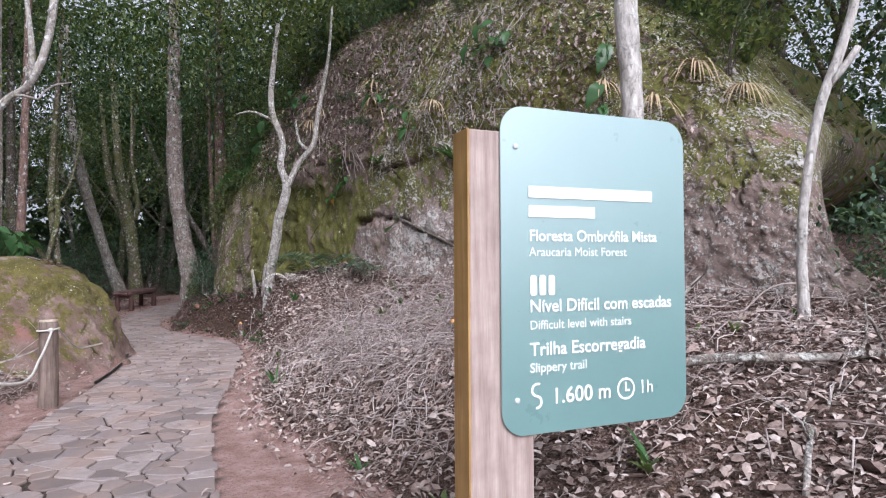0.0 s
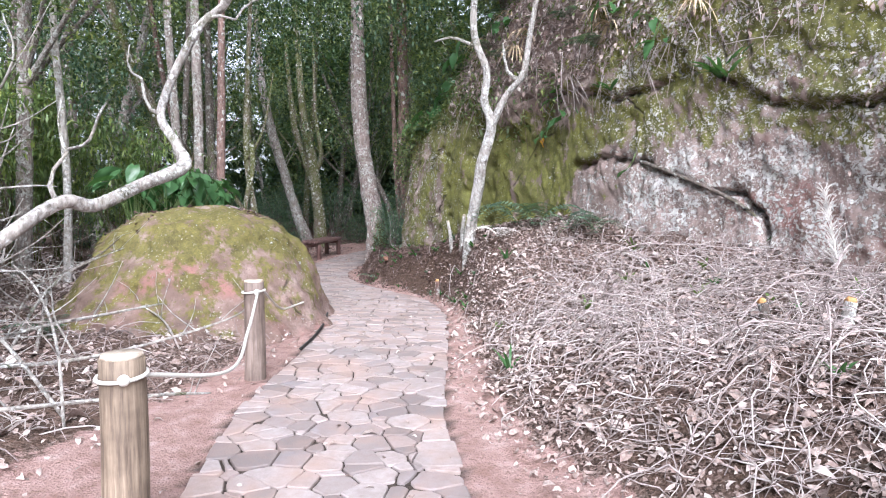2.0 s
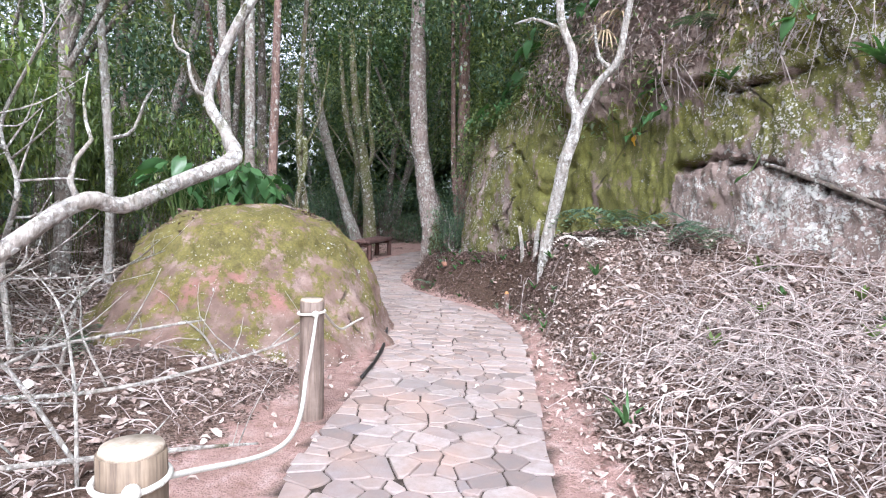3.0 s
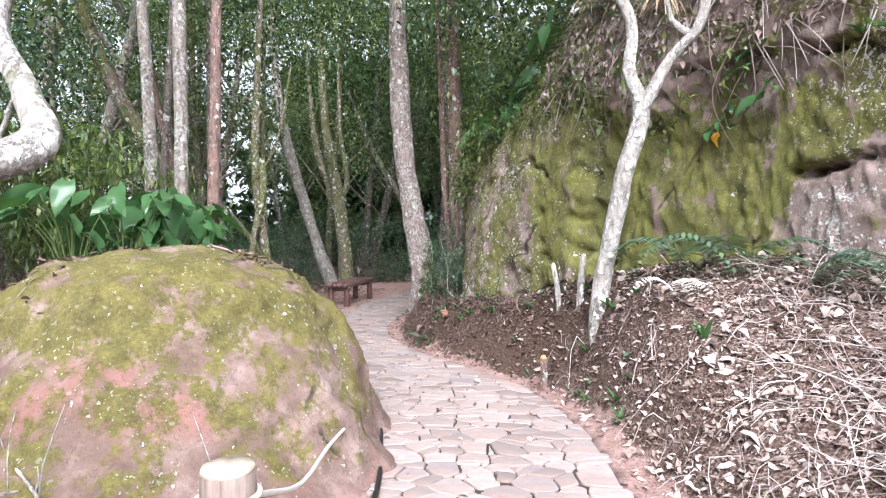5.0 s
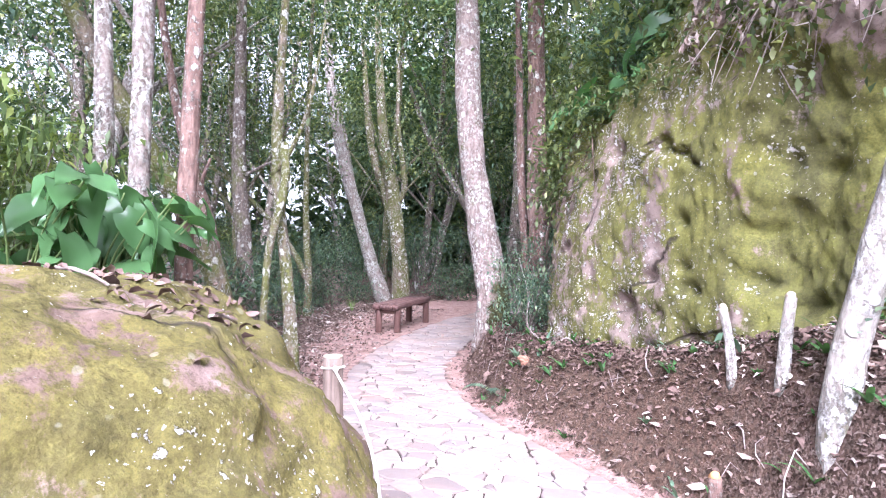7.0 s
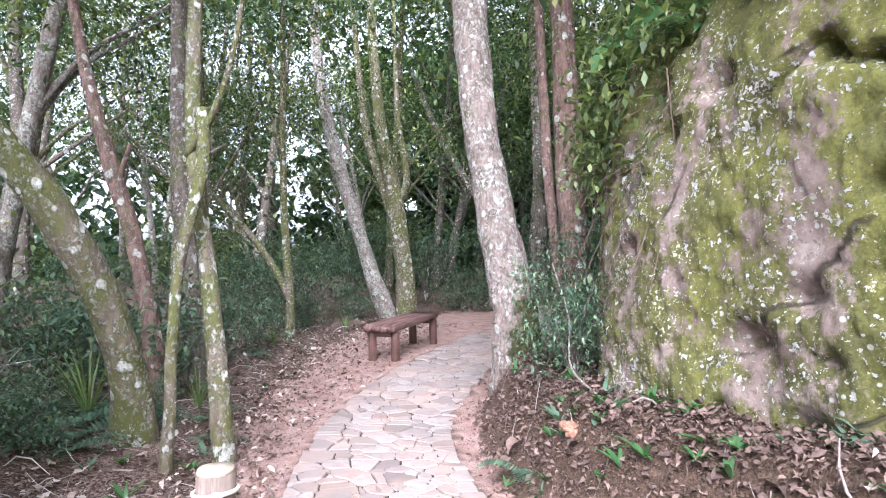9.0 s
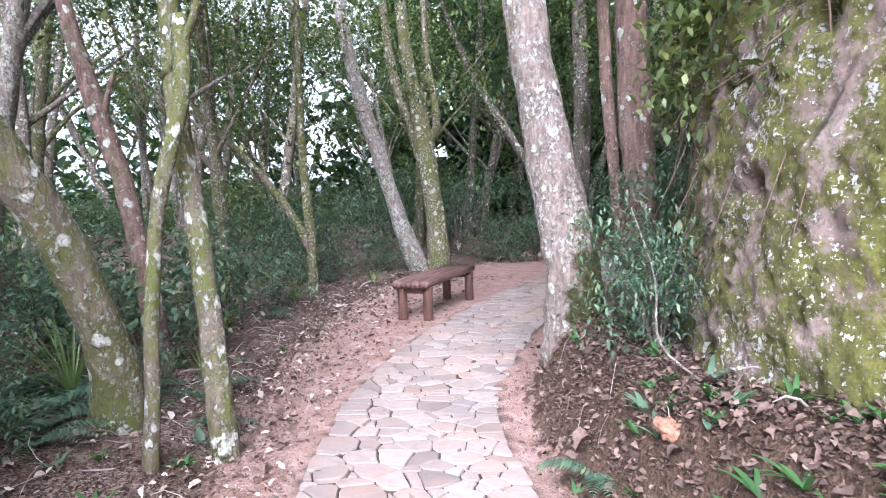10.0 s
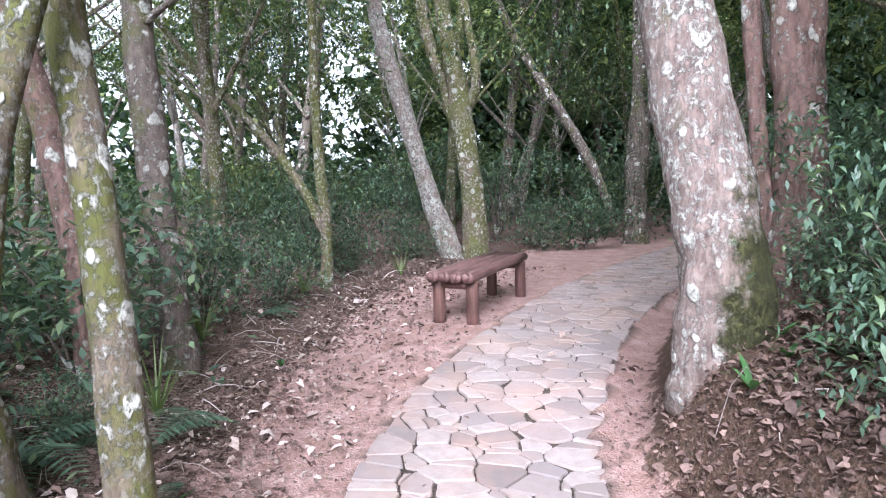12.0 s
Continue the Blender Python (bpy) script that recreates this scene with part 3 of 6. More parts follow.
    rock = tagged(new("rock_outcrop"), "huge brown rock face with green moss, white lichen and deep cracks", "rock")
    ragged = field(X, Y, z, 1.6, 5)
    face_w, face_z = W, z
    W, z = W + 0.9 * ragged, z + 0.4 * np.roll(ragged, 65, axis=1)
    moss = 0.14 + 0.42 * (1 - smooth(6, 6.6, W)) * smooth(1.8, 2.2, z) + 0.56 * smooth(5.3, 7.1, W) * (1 - smooth(8.6, 9.4, W)) * (1 - smooth(2.5, 3.1, z)) + 0.43 * smooth(8.0, 9.2, W) + 0.42 * smooth(2.75, 3.1, z) * (1 - smooth(6, 7, W)) + 0.25 * smooth(9.0, 9.8, W) * smooth(2.2, 3.2, z)
    moss -= 0.42 * smooth(3.2, 3.6, W) * (1 - smooth(6.2, 6.6, W)) * (1 - smooth(1.6, 2.1, z))
    lich = 0.32 + 0.14 * smooth(2.4, 3.4, W) * (1 - smooth(6.2, 6.6, W)) * (1 - smooth(1.75, 2.15, z)) + 0.18 * (1 - smooth(5.5, 6.5, W)) + 0.11 * smooth(8.8, 9.6, W) - 0.12 * smooth(6.3, 6.8, W) * (1 - smooth(8.4, 8.9, W))
    W, z = face_w, face_z
    extra = np.zeros(n_u)
    moss, lich = np.concatenate([moss.ravel(), extra + 0.6]), np.concatenate([lich.ravel(), extra])
    # the blocks that the cracks part from one another
    low = np.interp(W, [q[0] for q in crack_a[::-1]], [q[1] for q in crack_a[::-1]])
    block = np.where(W > 6.5, 3, np.where(z > band, 2, np.where((z < low) & (W > 3.9), 0, 1)))
    block = np.where((W > 6.5) & (z > 2.98) & (W < 8.8), 2, block)
    of_face = np.concatenate([block.ravel(), np.where(w > 8.8, 3, 2)])[faces[:, 0]]
    for k, (name, label) in enumerate((("lower_slab", "low pinkish slab crusted with white lichen"), ("middle_block", "broad brown block between two cracks"), ("upper_block", "overhanging upper block with moss and dead leaves"), ("buttress", "bulging buttress under thick green moss"))):
        own = faces[of_face == k]
        used, again = np.unique(own, return_inverse=True)
        ob = mesh_object(name, verts[used], again.reshape(-1, 4), ROCK, rock, label, True)
        add_float(ob, "moss", moss[used])
        add_float(ob, "lichen", lich[used])
    ROCK_GRID.update(w=w, z=z, x=X, y=Y, nx=nx, ny=ny, top=zt)
    return rock


make_rock()


def on_rock(w, z, out=0.0):
    """The place on the rock face w metres along it and at height z, out metres in front of it."""
    i = int(np.argmin(np.abs(ROCK_GRID["w"] - w)))
    j = int(np.argmin(np.abs(ROCK_GRID["z"][:, i] - z)))
    return Vector((ROCK_GRID["x"][j, i] - ROCK_GRID["nx"][i] * out, ROCK_GRID["y"][j, i] - ROCK_GRID["ny"][i] * out, ROCK_GRID["z"][j, i]))


BOULDER_TOP = []


def make_boulder():
    n_u, n_v = 300, 130
    u = np.linspace(0, 2 * np.pi, n_u, endpoint=False)[None]
    v = np.linspace(-0.12, 1, n_v)[:, None] * np.pi / 2
    r = (np.maximum(np.cos(v), 1e-3) ** 0.62 + 0.40 * (1 - 0.5 * np.maximum(0, np.cos(u))) * np.exp(-np.maximum(np.sin(v), 0) / 0.16)) * (1 + 0.05 * np.sin(2 * u + 0.5) + 0.04 * np.sin(3 * u + 2))
    south = np.maximum(0, np.cos(u - math.radians(285))) ** 1.5
    r = r + south * 0.62 * np.exp(-np.maximum(np.sin(v), 0) / 0.30)
    X, Y = -5.55 + 1.2 * r * np.cos(u), 8.15 + 1.3 * r * np.sin(u)
    Z = 1.43 * np.sign(np.sin(v)) * np.abs(np.sin(v)) ** 0.9 + 0 * u
    big, fine = field(X, Y, Z, 0.8, 3), field(X, Y, Z, 3.5, 5)
    f = 1 + 0.07 * big + 0.04 * fine + 0.018 * np.abs(field(X, Y, Z, 7.0, 4))
    X, Y, Z = -5.55 + (X + 5.55) * f, 8.15 + (Y - 8.15) * f, Z * (1 + 0.05 * big + 0.03 * fine)
    i = np.arange(n_v - 1)[:, None] * n_u
    j, k = np.arange(n_u)[None], (np.arange(n_u)[None] + 1) % n_u
    faces = np.stack([i + j, i + k, i + n_u + k, i + n_u + j], -1).reshape(-1, 4)
    ob = mesh_object("boulder", np.stack([X, Y, Z], -1).reshape(-1, 3), faces, BOULDER, smooth_faces=True)
    add_float(ob, "moss", (0.47 + 0.20 * smooth(0.6, 1.2, Z) - 0.42 * (1 - smooth(0.05, 0.4, Z))).ravel())
    add_float(ob, "lichen", (0.27 + 0 * Z).ravel())
    BOULDER_TOP.extend(zip(X.ravel()[Z.ravel() > 0.9], Y.ravel()[Z.ravel() > 0.9], Z.ravel()[Z.ravel() > 0.9]))
    return tagged(ob, "low rounded boulder with yellow-green moss beside the path", "boulder")


make_boulder()


# ---- trees ----
def gz(x, y):
    return float(ground_z(x, y))


def tree(label, trunk, bark, limbs=(), crown=None, seed=0, flare=0.5, sides=14, group="", name="tree", wobble=0.05):
    """trunk and limbs: rows of x, y, z, radius. crown: rows of centre, radii, number of leaves, leaf size, material."""
    x, y, z = trunk[0][:3]
    t = thing(name, x, y, z, label, "tree", group)
    off = np.array([x, y, z, 0.0])
    rows = np.asarray(trunk, float) - off
    rows = np.vstack([[rows[0][0], rows[0][1], -0.4, rows[0][3] * 1.05], rows])
    tube("trunk", rows, bark, t, "", sides, 0.1, wobble, seed, flare)
    for k, limb in enumerate(limbs):
        tube("limb", np.asarray(limb, float) - off, bark, t, "", max(6, sides - 5), 0.1, 0.06, seed + k + 1)
    rng = np.random.RandomState(seed + 77)
    for c, rad, n, size, material in crown or ():
        pts = clump_points(rng, np.asarray(c) - off[:3], rad, n, max(6, n // 60))
        leaves("crown", pts, size, material, rng, t)
    return t


def on_ground(x, y, rows):
    """Rows of dx, dy, height, radius above the ground at x, y."""
    z = gz(x, y)
    return [(x + a, y + b, z + h, r) for a, b, h, r in rows]


def make_trees():
    # the stout pale tree where the path bends
    big = on_ground(-5.95, 14.58, [(0.04, 0, 0, 0.25), (0.0, 0.02, 0.5, 0.215), (-0.15, 0.05, 1.2, 0.19), (-0.33, 0.1, 2.2, 0.18), (-0.46, 0.2, 3.4, 0.17), (-0.55, 0.35, 5.2, 0.15), (-0.6, 0.5, 8.5, 0.10)])
    tree("stout pale-barked tree with lichen and a mossy foot", big, BARK_STOUT, seed=3, flare=0.12, sides=22,
         crown=[((-6.6, 15.5, 8.6), (2.6, 2.4, 1.6), 2600, 0.12, LEAF_OLIVE)])
    # forked white tree before the rock
    z = gz(-2.78, 10.2)
    fork = (-2.42, 9.96, 2.55)
    tree("slender forked tree with white lichen-blotched bark",
         [(-2.78, 10.2, z, 0.085), (-2.72, 10.15, 1.3, 0.075), (-2.62, 10.08, 1.75, 0.075), (-2.55, 10.0, 2.1, 0.072), (*fork, 0.07), (-2.52, 9.97, 2.9, 0.055), (-2.5, 10.0, 3.3, 0.05), (-2.68, 10.0, 3.9, 0.045), (-2.6, 10.1, 5.2, 0.03)],
         BARK_WHITE, [[(*fork, 0.06), (-2.2, 9.9, 2.95, 0.045), (-1.98, 9.85, 3.2, 0.042), (-1.9, 9.85, 3.7, 0.035), (-1.75, 9.9, 4.6, 0.025), (-1.7, 9.95, 5.4, 0.018)],
                      [(-2.05, 9.87, 3.12, 0.03), (-2.2, 9.86, 3.25, 0.022), (-2.25, 9.84, 3.6, 0.012)],
                      [(-2.6, 10.0, 3.6, 0.025), (-2.95, 9.95, 3.75, 0.018), (-3.2, 9.9, 3.7, 0.01)]], seed=11, flare=0.3,
         # crown widened and thickened beyond need, to shade the bank behind it
         crown=[((-2.3, 9.6, 6.0), (2.4, 2.2, 1.1), 4200, 0.11, LEAF_OLIVE)])
    # trees behind the boulder
    for k, (x, y, dx, r, bark, what) in enumerate([(-6.98, 9.95, -0.12, 0.075, BARK_PALE, "straight pale tree"), (-6.78, 10.15, 0.02, 0.065, BARK_RED, "straight reddish-barked tree"), (-7.35, 10.0, -0.3, 0.07, BARK_PALE, "leaning pale tree"), (-7.9, 10.6, 0.2, 0.05, BARK_DARK, "thin dark tree")]):
        tree(what + " behind the mossy boulder", on_ground(x, y, [(0, 0, 0, r * 1.15), (dx * 0.2, 0, 1.2, r), (dx * 0.5, 0.05, 2.6, r * 0.95), (dx, 0.1, 4.5, r * 0.8), (dx * 1.5, 0.2, 8, r * 0.5)]), bark, seed=20 + k, flare=0.2,
             crown=[((x, y + 0.4, 7.6), (1.7, 1.7, 1.5), 1300, 0.11, LEAF_OLIVE)])
    # the crooked white tree that leans over the brushwood
    knob = (-4.12, 5.95, 1.75)
    tree("crooked white-barked tree, its trunk lying low and bent upward",
         [(-4.75, 3.75, 0.35, 0.062), (-4.78, 4.1, 0.78, 0.06), (-4.5, 4.6, 1.14, 0.048), (-4.34, 5.0, 1.45, 0.046), (-4.28, 5.25, 1.44, 0.045), (-4.2, 5.6, 1.6, 0.045), (*knob, 0.052), (-4.22, 6.02, 1.93, 0.038), (-4.44, 6.1, 2.2, 0.034), (-4.3, 6.15, 2.6, 0.035), (-4.1, 6.2, 2.93, 0.034), (-3.9, 6.25, 3.12, 0.034), (-3.75, 6.3, 3.6, 0.035), (-3.7, 6.4, 4.6, 0.035), (-3.6, 6.5, 6.0, 0.02)],
         BARK_WHITE, [[(-3.9, 6.25, 3.15, 0.04), (-3.92, 6.3, 3.5, 0.03), (-4.1, 6.4, 4.4, 0.02)], [(-4.12, 6.2, 2.9, 0.016), (-4.0, 6.2, 3.0, 0.012), (-3.82, 6.25, 2.96, 0.010), (-3.74, 6.3, 3.1, 0.008), (-3.55, 6.35, 3.15, 0.004)],
                      [(-4.44, 6.1, 2.2, 0.018), (-4.58, 6.1, 2.28, 0.014), (-4.62, 6.1, 2.5, 0.011), (-4.8, 6.15, 2.6, 0.008), (-4.78, 6.15, 2.8, 0.004)],
                      [(-4.34, 5.0, 1.45, 0.018), (-4.4, 5.0, 1.62, 0.013), (-4.3, 5.05, 1.78, 0.011), (-4.42, 5.1, 1.95, 0.008), (-4.38, 5.1, 2.15, 0.004)]], seed=31, flare=0.2,
         crown=[((-4.0, 6.4, 5.2), (1.6, 1.3, 0.9), 1100, 0.08, LEAF_OLIVE)])
    tree("slim white-barked tree in the brushwood", on_ground(-7.8, 8.26, [(0, 0, 0, 0.055), (0.05, 0, 1.2, 0.05), (0.0, 0, 2.2, 0.048), (-0.08, 0, 3.4, 0.042), (-0.1, 0, 6, 0.025)]), BARK_WHITE,
         [on_ground(-7.8, 8.26, [(0.03, 0, 1.75, 0.025), (0.3, 0.1, 1.85, 0.022), (0.5, 0.1, 2.2, 0.018), (0.62, 0.1, 2.35, 0.008)])], seed=33, flare=0.2,
         crown=[((-7.8, 8.4, 6.2), (1.5, 1.5, 1.0), 900, 0.08, LEAF_OLIVE)])
    # the group by the left side of the path, further on
    tree("leaning tree with thick green-mossed bark",
         on_ground(-8.3, 12.3, [(0, 0, 0, 0.17), (0.03, -0.1, 0.6, 0.14), (0.0, -0.3, 1.2, 0.13), (-0.08, -0.6, 1.8, 0.125), (-0.3, -1.0, 2.5, 0.11), (-0.7, -1.5, 3.8, 0.09), (-1.0, -2.0, 5.8, 0.06)]), BARK_MOSS, seed=41, flare=0.3, sides=18,
         crown=[((-9.4, 10.3, 6.8), (2.0, 1.8, 1.2), 1500, 0.11, LEAF_DARK)])
    tree("pinkish rough-barked leaning tree", on_ground(-9.35, 13.4, [(0, 0, 0, 0.12), (-0.1, -0.02, 0.8, 0.095), (-0.3, -0.05, 1.7, 0.085), (-0.62, -0.1, 2.6, 0.08), (-1.0, -0.15, 4.0, 0.06), (-1.4, -0.2, 6.5, 0.04)]), BARK_RED,
         [on_ground(-9.35, 13.4, [(-0.3, -0.05, 1.7, 0.05), (-0.4, -0.1, 2.2, 0.035), (-0.25, -0.1, 2.6, 0.02)])], seed=43, flare=0.2,
         crown=[((-10.6, 13.2, 7.2), (1.8, 1.8, 1.3), 1200, 0.11, LEAF_OLIVE)])
    tree("twin-stemmed tree with pale lichen-spotted bark",
         on_ground(-7.5, 12.42, [(0, 0, 0, 0.085), (-0.05, 0.0, 0.6, 0.075), (-0.14, 0.02, 1.3, 0.07), (-0.25, 0.02, 2.0, 0.065), (-0.32, 0.05, 2.8, 0.06), (-0.3, 0.1, 4.0, 0.05), (-0.2, 0.2, 6.5, 0.03)]), BARK_MOSS,
         [on_ground(-7.62, 11.98, [(0, 0, -0.1, 0.05), (0.04, 0.02, 0.35, 0.045), (-0.02, 0.1, 0.9, 0.042), (-0.03, 0.2, 1.5, 0.042), (0.02, 0.35, 2.1, 0.05), (-0.05, 0.44, 2.6, 0.045)]),
          on_ground(-7.62, 12.4, [(-0.2, 0.0, 2.3, 0.03), (0.05, 0.02, 2.6, 0.025), (0.25, 0.05, 3.1, 0.02), (0.4, 0.1, 4.0, 0.012)])], seed=45, flare=0.2,
         crown=[((-7.8, 12.8, 7.2), (1.6, 1.6, 1.2), 1200, 0.1, LEAF_OLIVE)])
    tree("brown tree with pale flecks beside the path", on_ground(-9.45, 14.05, [(0, 0, 0, 0.14), (-0.1, 0, 0.7, 0.12), (-0.25, 0.05, 1.6, 0.115), (-0.4, 0.1, 2.6, 0.105), (-0.5, 0.2, 4.2, 0.09), (-0.6, 0.3, 7, 0.05)]), BARK_DARK,
         [on_ground(-9.45, 14.05, [(-0.38, 0.1, 2.5, 0.035), (-0.1, 0.1, 2.6, 0.025), (0.2, 0.2, 2.75, 0.018)])], seed=47, flare=0.25,
         crown=[((-10, 14.4, 7.4), (2.0, 2.0, 1.4), 1500, 0.11, LEAF_DARK)])
    tree("thin mossy tree with a long leaning limb", on_ground(-10.6, 17.0, [(0, 0, 0, 0.085), (0.02, 0, 0.8, 0.07), (-0.05, 0, 1.6, 0.065), (-0.08, 0, 3.0, 0.055), (0, 0, 6.5, 0.03)]), BARK_MOSS,
         [on_ground(-10.6, 17.0, [(0, 0, 0.7, 0.065), (-0.35, 0, 1.25, 0.06), (-0.95, 0, 1.9, 0.055), (-1.8, 0, 2.6, 0.05), (-2.6, 0, 3.1, 0.035)])], seed=49, flare=0.2,
         crown=[((-10.6, 17.2, 7.0), (1.8, 1.8, 1.4), 1300, 0.11, LEAF_DARK)])
    # twin trunks behind the bench
    tree("pale trunk leaning away from its mossy neighbour", on_ground(-10.72, 20.2, [(0.12, 0, 0, 0.22), (-0.25, 0, 0.9, 0.165), (-0.65, 0, 2.1, 0.155), (-1.2, 0, 3.8, 0.145), (-1.65, 0.1, 5.8, 0.12), (-1.9, 0.2, 9, 0.07)]), BARK_PALE, seed=51, flare=0.3,
         crown=[((-12.2, 20.4, 9.0), (2.6, 2.4, 1.8), 2200, 0.14, LEAF_OLIVE)])
    tree("mossy twin-stemmed tree behind the bench", on_ground(-10.25, 20.4, [(0, 0, 0, 0.24), (-0.02, 0, 0.8, 0.2), (-0.15, 0, 1.9, 0.19), (-0.3, 0, 2.9, 0.17), (-0.6, 0, 4.5, 0.13), (-0.9, 0.1, 8, 0.07)]), BARK_MOSS,
         [on_ground(-10.25, 20.4, [(-0.15, 0, 1.8, 0.13), (-0.55, 0.05, 2.9, 0.12), (-1.0, 0.1, 4.2, 0.1), (-1.3, 0.1, 7, 0.05)]), on_ground(-10.25, 20.4, [(-0.2, 0, 2.4, 0.07), (0.0, 0.1, 3.0, 0.075), (-0.25, 0.2, 4.5, 0.06), (-0.3, 0.2, 7, 0.03)])], seed=53, flare=0.3,
         crown=[((-10.6, 20.8, 9.0), (2.4, 2.4, 1.8), 2000, 0.14, LEAF_DARK)])
    tree("dark ivy-hung tree at the far bend of the path", on_ground(-8.45, 24.2, [(0, 0, 0, 0.26), (0, 0, 1.5, 0.22), (0.1, 0, 3.5, 0.2), (0, 0, 8, 0.12)]), BARK_DARK,
         [on_ground(-8.9, 24.0, [(0, 0, 0.6, 0.09), (-0.4, 0, 1.6, 0.1), (-1.1, 0, 2.8, 0.11), (-2.2, 0, 4.6, 0.09), (-3, 0, 6.5, 0.06)])], seed=55, flare=0.25,
         crown=[((-8.6, 24.4, 8.6), (2.4, 2.2, 2.0), 2200, 0.14, LEAF_DARK), ((-8.4, 24.0, 2.2), (0.5, 0.4, 2.4), 900, 0.09, LEAF_DARK)])
    tree("split reddish trunk against the rock", on_ground(-5.55, 15.75, [(0, 0, 0, 0.2), (-0.05, 0, 0.9, 0.16), (-0.1, 0, 2.0, 0.15), (-0.15, 0, 4, 0.13), (-0.2, 0, 8, 0.08)]), BARK_RED,
         [on_ground(-5.85, 15.8, [(0.2, 0, 0.0, 0.07), (0.05, 0, 0.7, 0.06), (0, 0, 1.2, 0.06), (-0.06, 0, 2.0, 0.06), (-0.1, 0, 3.2, 0.055), (-0.2, 0, 6, 0.04)])], seed=57, flare=0.3,
         crown=[((-5.6, 16, 8.0), (2.0, 2.0, 1.6), 1500, 0.12, LEAF_OLIVE)])
    # by the sign
    tree("straight pale grey trunk in front of the rock", on_ground(1.72, 5.55, [(0, 0, 0, 0.11), (-0.02, 0, 1.0, 0.095), (-0.05, 0, 2.0, 0.092), (-0.1, 0, 3.2, 0.088), (-0.15, 0, 7.5, 0.05)]), BARK_BLEACHED, seed=59, flare=0.2,
         crown=[((1.5, 5.9, 7.8), (1.8, 1.6, 1.0), 1100, 0.11, LEAF_OLIVE)])
    tree("slim white sapling with a cut-off branch", [(2.84, 5.15, 0.85, 0.045), (2.83, 5.15, 1.4, 0.04), (2.86, 5.15, 1.85, 0.038), (2.98, 5.15, 2.5, 0.036), (3.17, 5.15, 3.03, 0.036), (3.3, 5.15, 3.6, 0.032), (3.4, 5.2, 5.2, 0.02)], BARK_BLEACHED,
         [[(3.05, 5.15, 2.7, 0.03), (3.16, 5.1, 2.85, 0.027), (3.24, 5.08, 2.98, 0.026)]], seed=61, flare=0.15, sides=10,
         crown=[((3.4, 5.4, 5.6), (1.2, 1.2, 0.8), 500, 0.09, LEAF_OLIVE)])


make_trees()


# ---- woods all round ----
def rock_top_woods(models, rng):
    """Trees that stand on the back of the rock."""
    for k in range(18):
        w = rng.uniform(0.8, 13.5)
        i = int(np.argmin(np.abs(ROCK_GRID["w"] - w)))
        d = rng.uniform(1.2, 4.5)
        x, y = ROCK_GRID["x"][-1, i] + d * 0.68, ROCK_GRID["y"][-1, i] + d * 0.6
        s = rng.uniform(0.5, 0.85)
        copy_thing(models[k % len(models)], pose(x, y, float(ROCK_GRID["top"][i]) - 0.1, 0, 0, rng.uniform(0, 360)) @ Matrix.Diagonal((s, s, s, 1)))


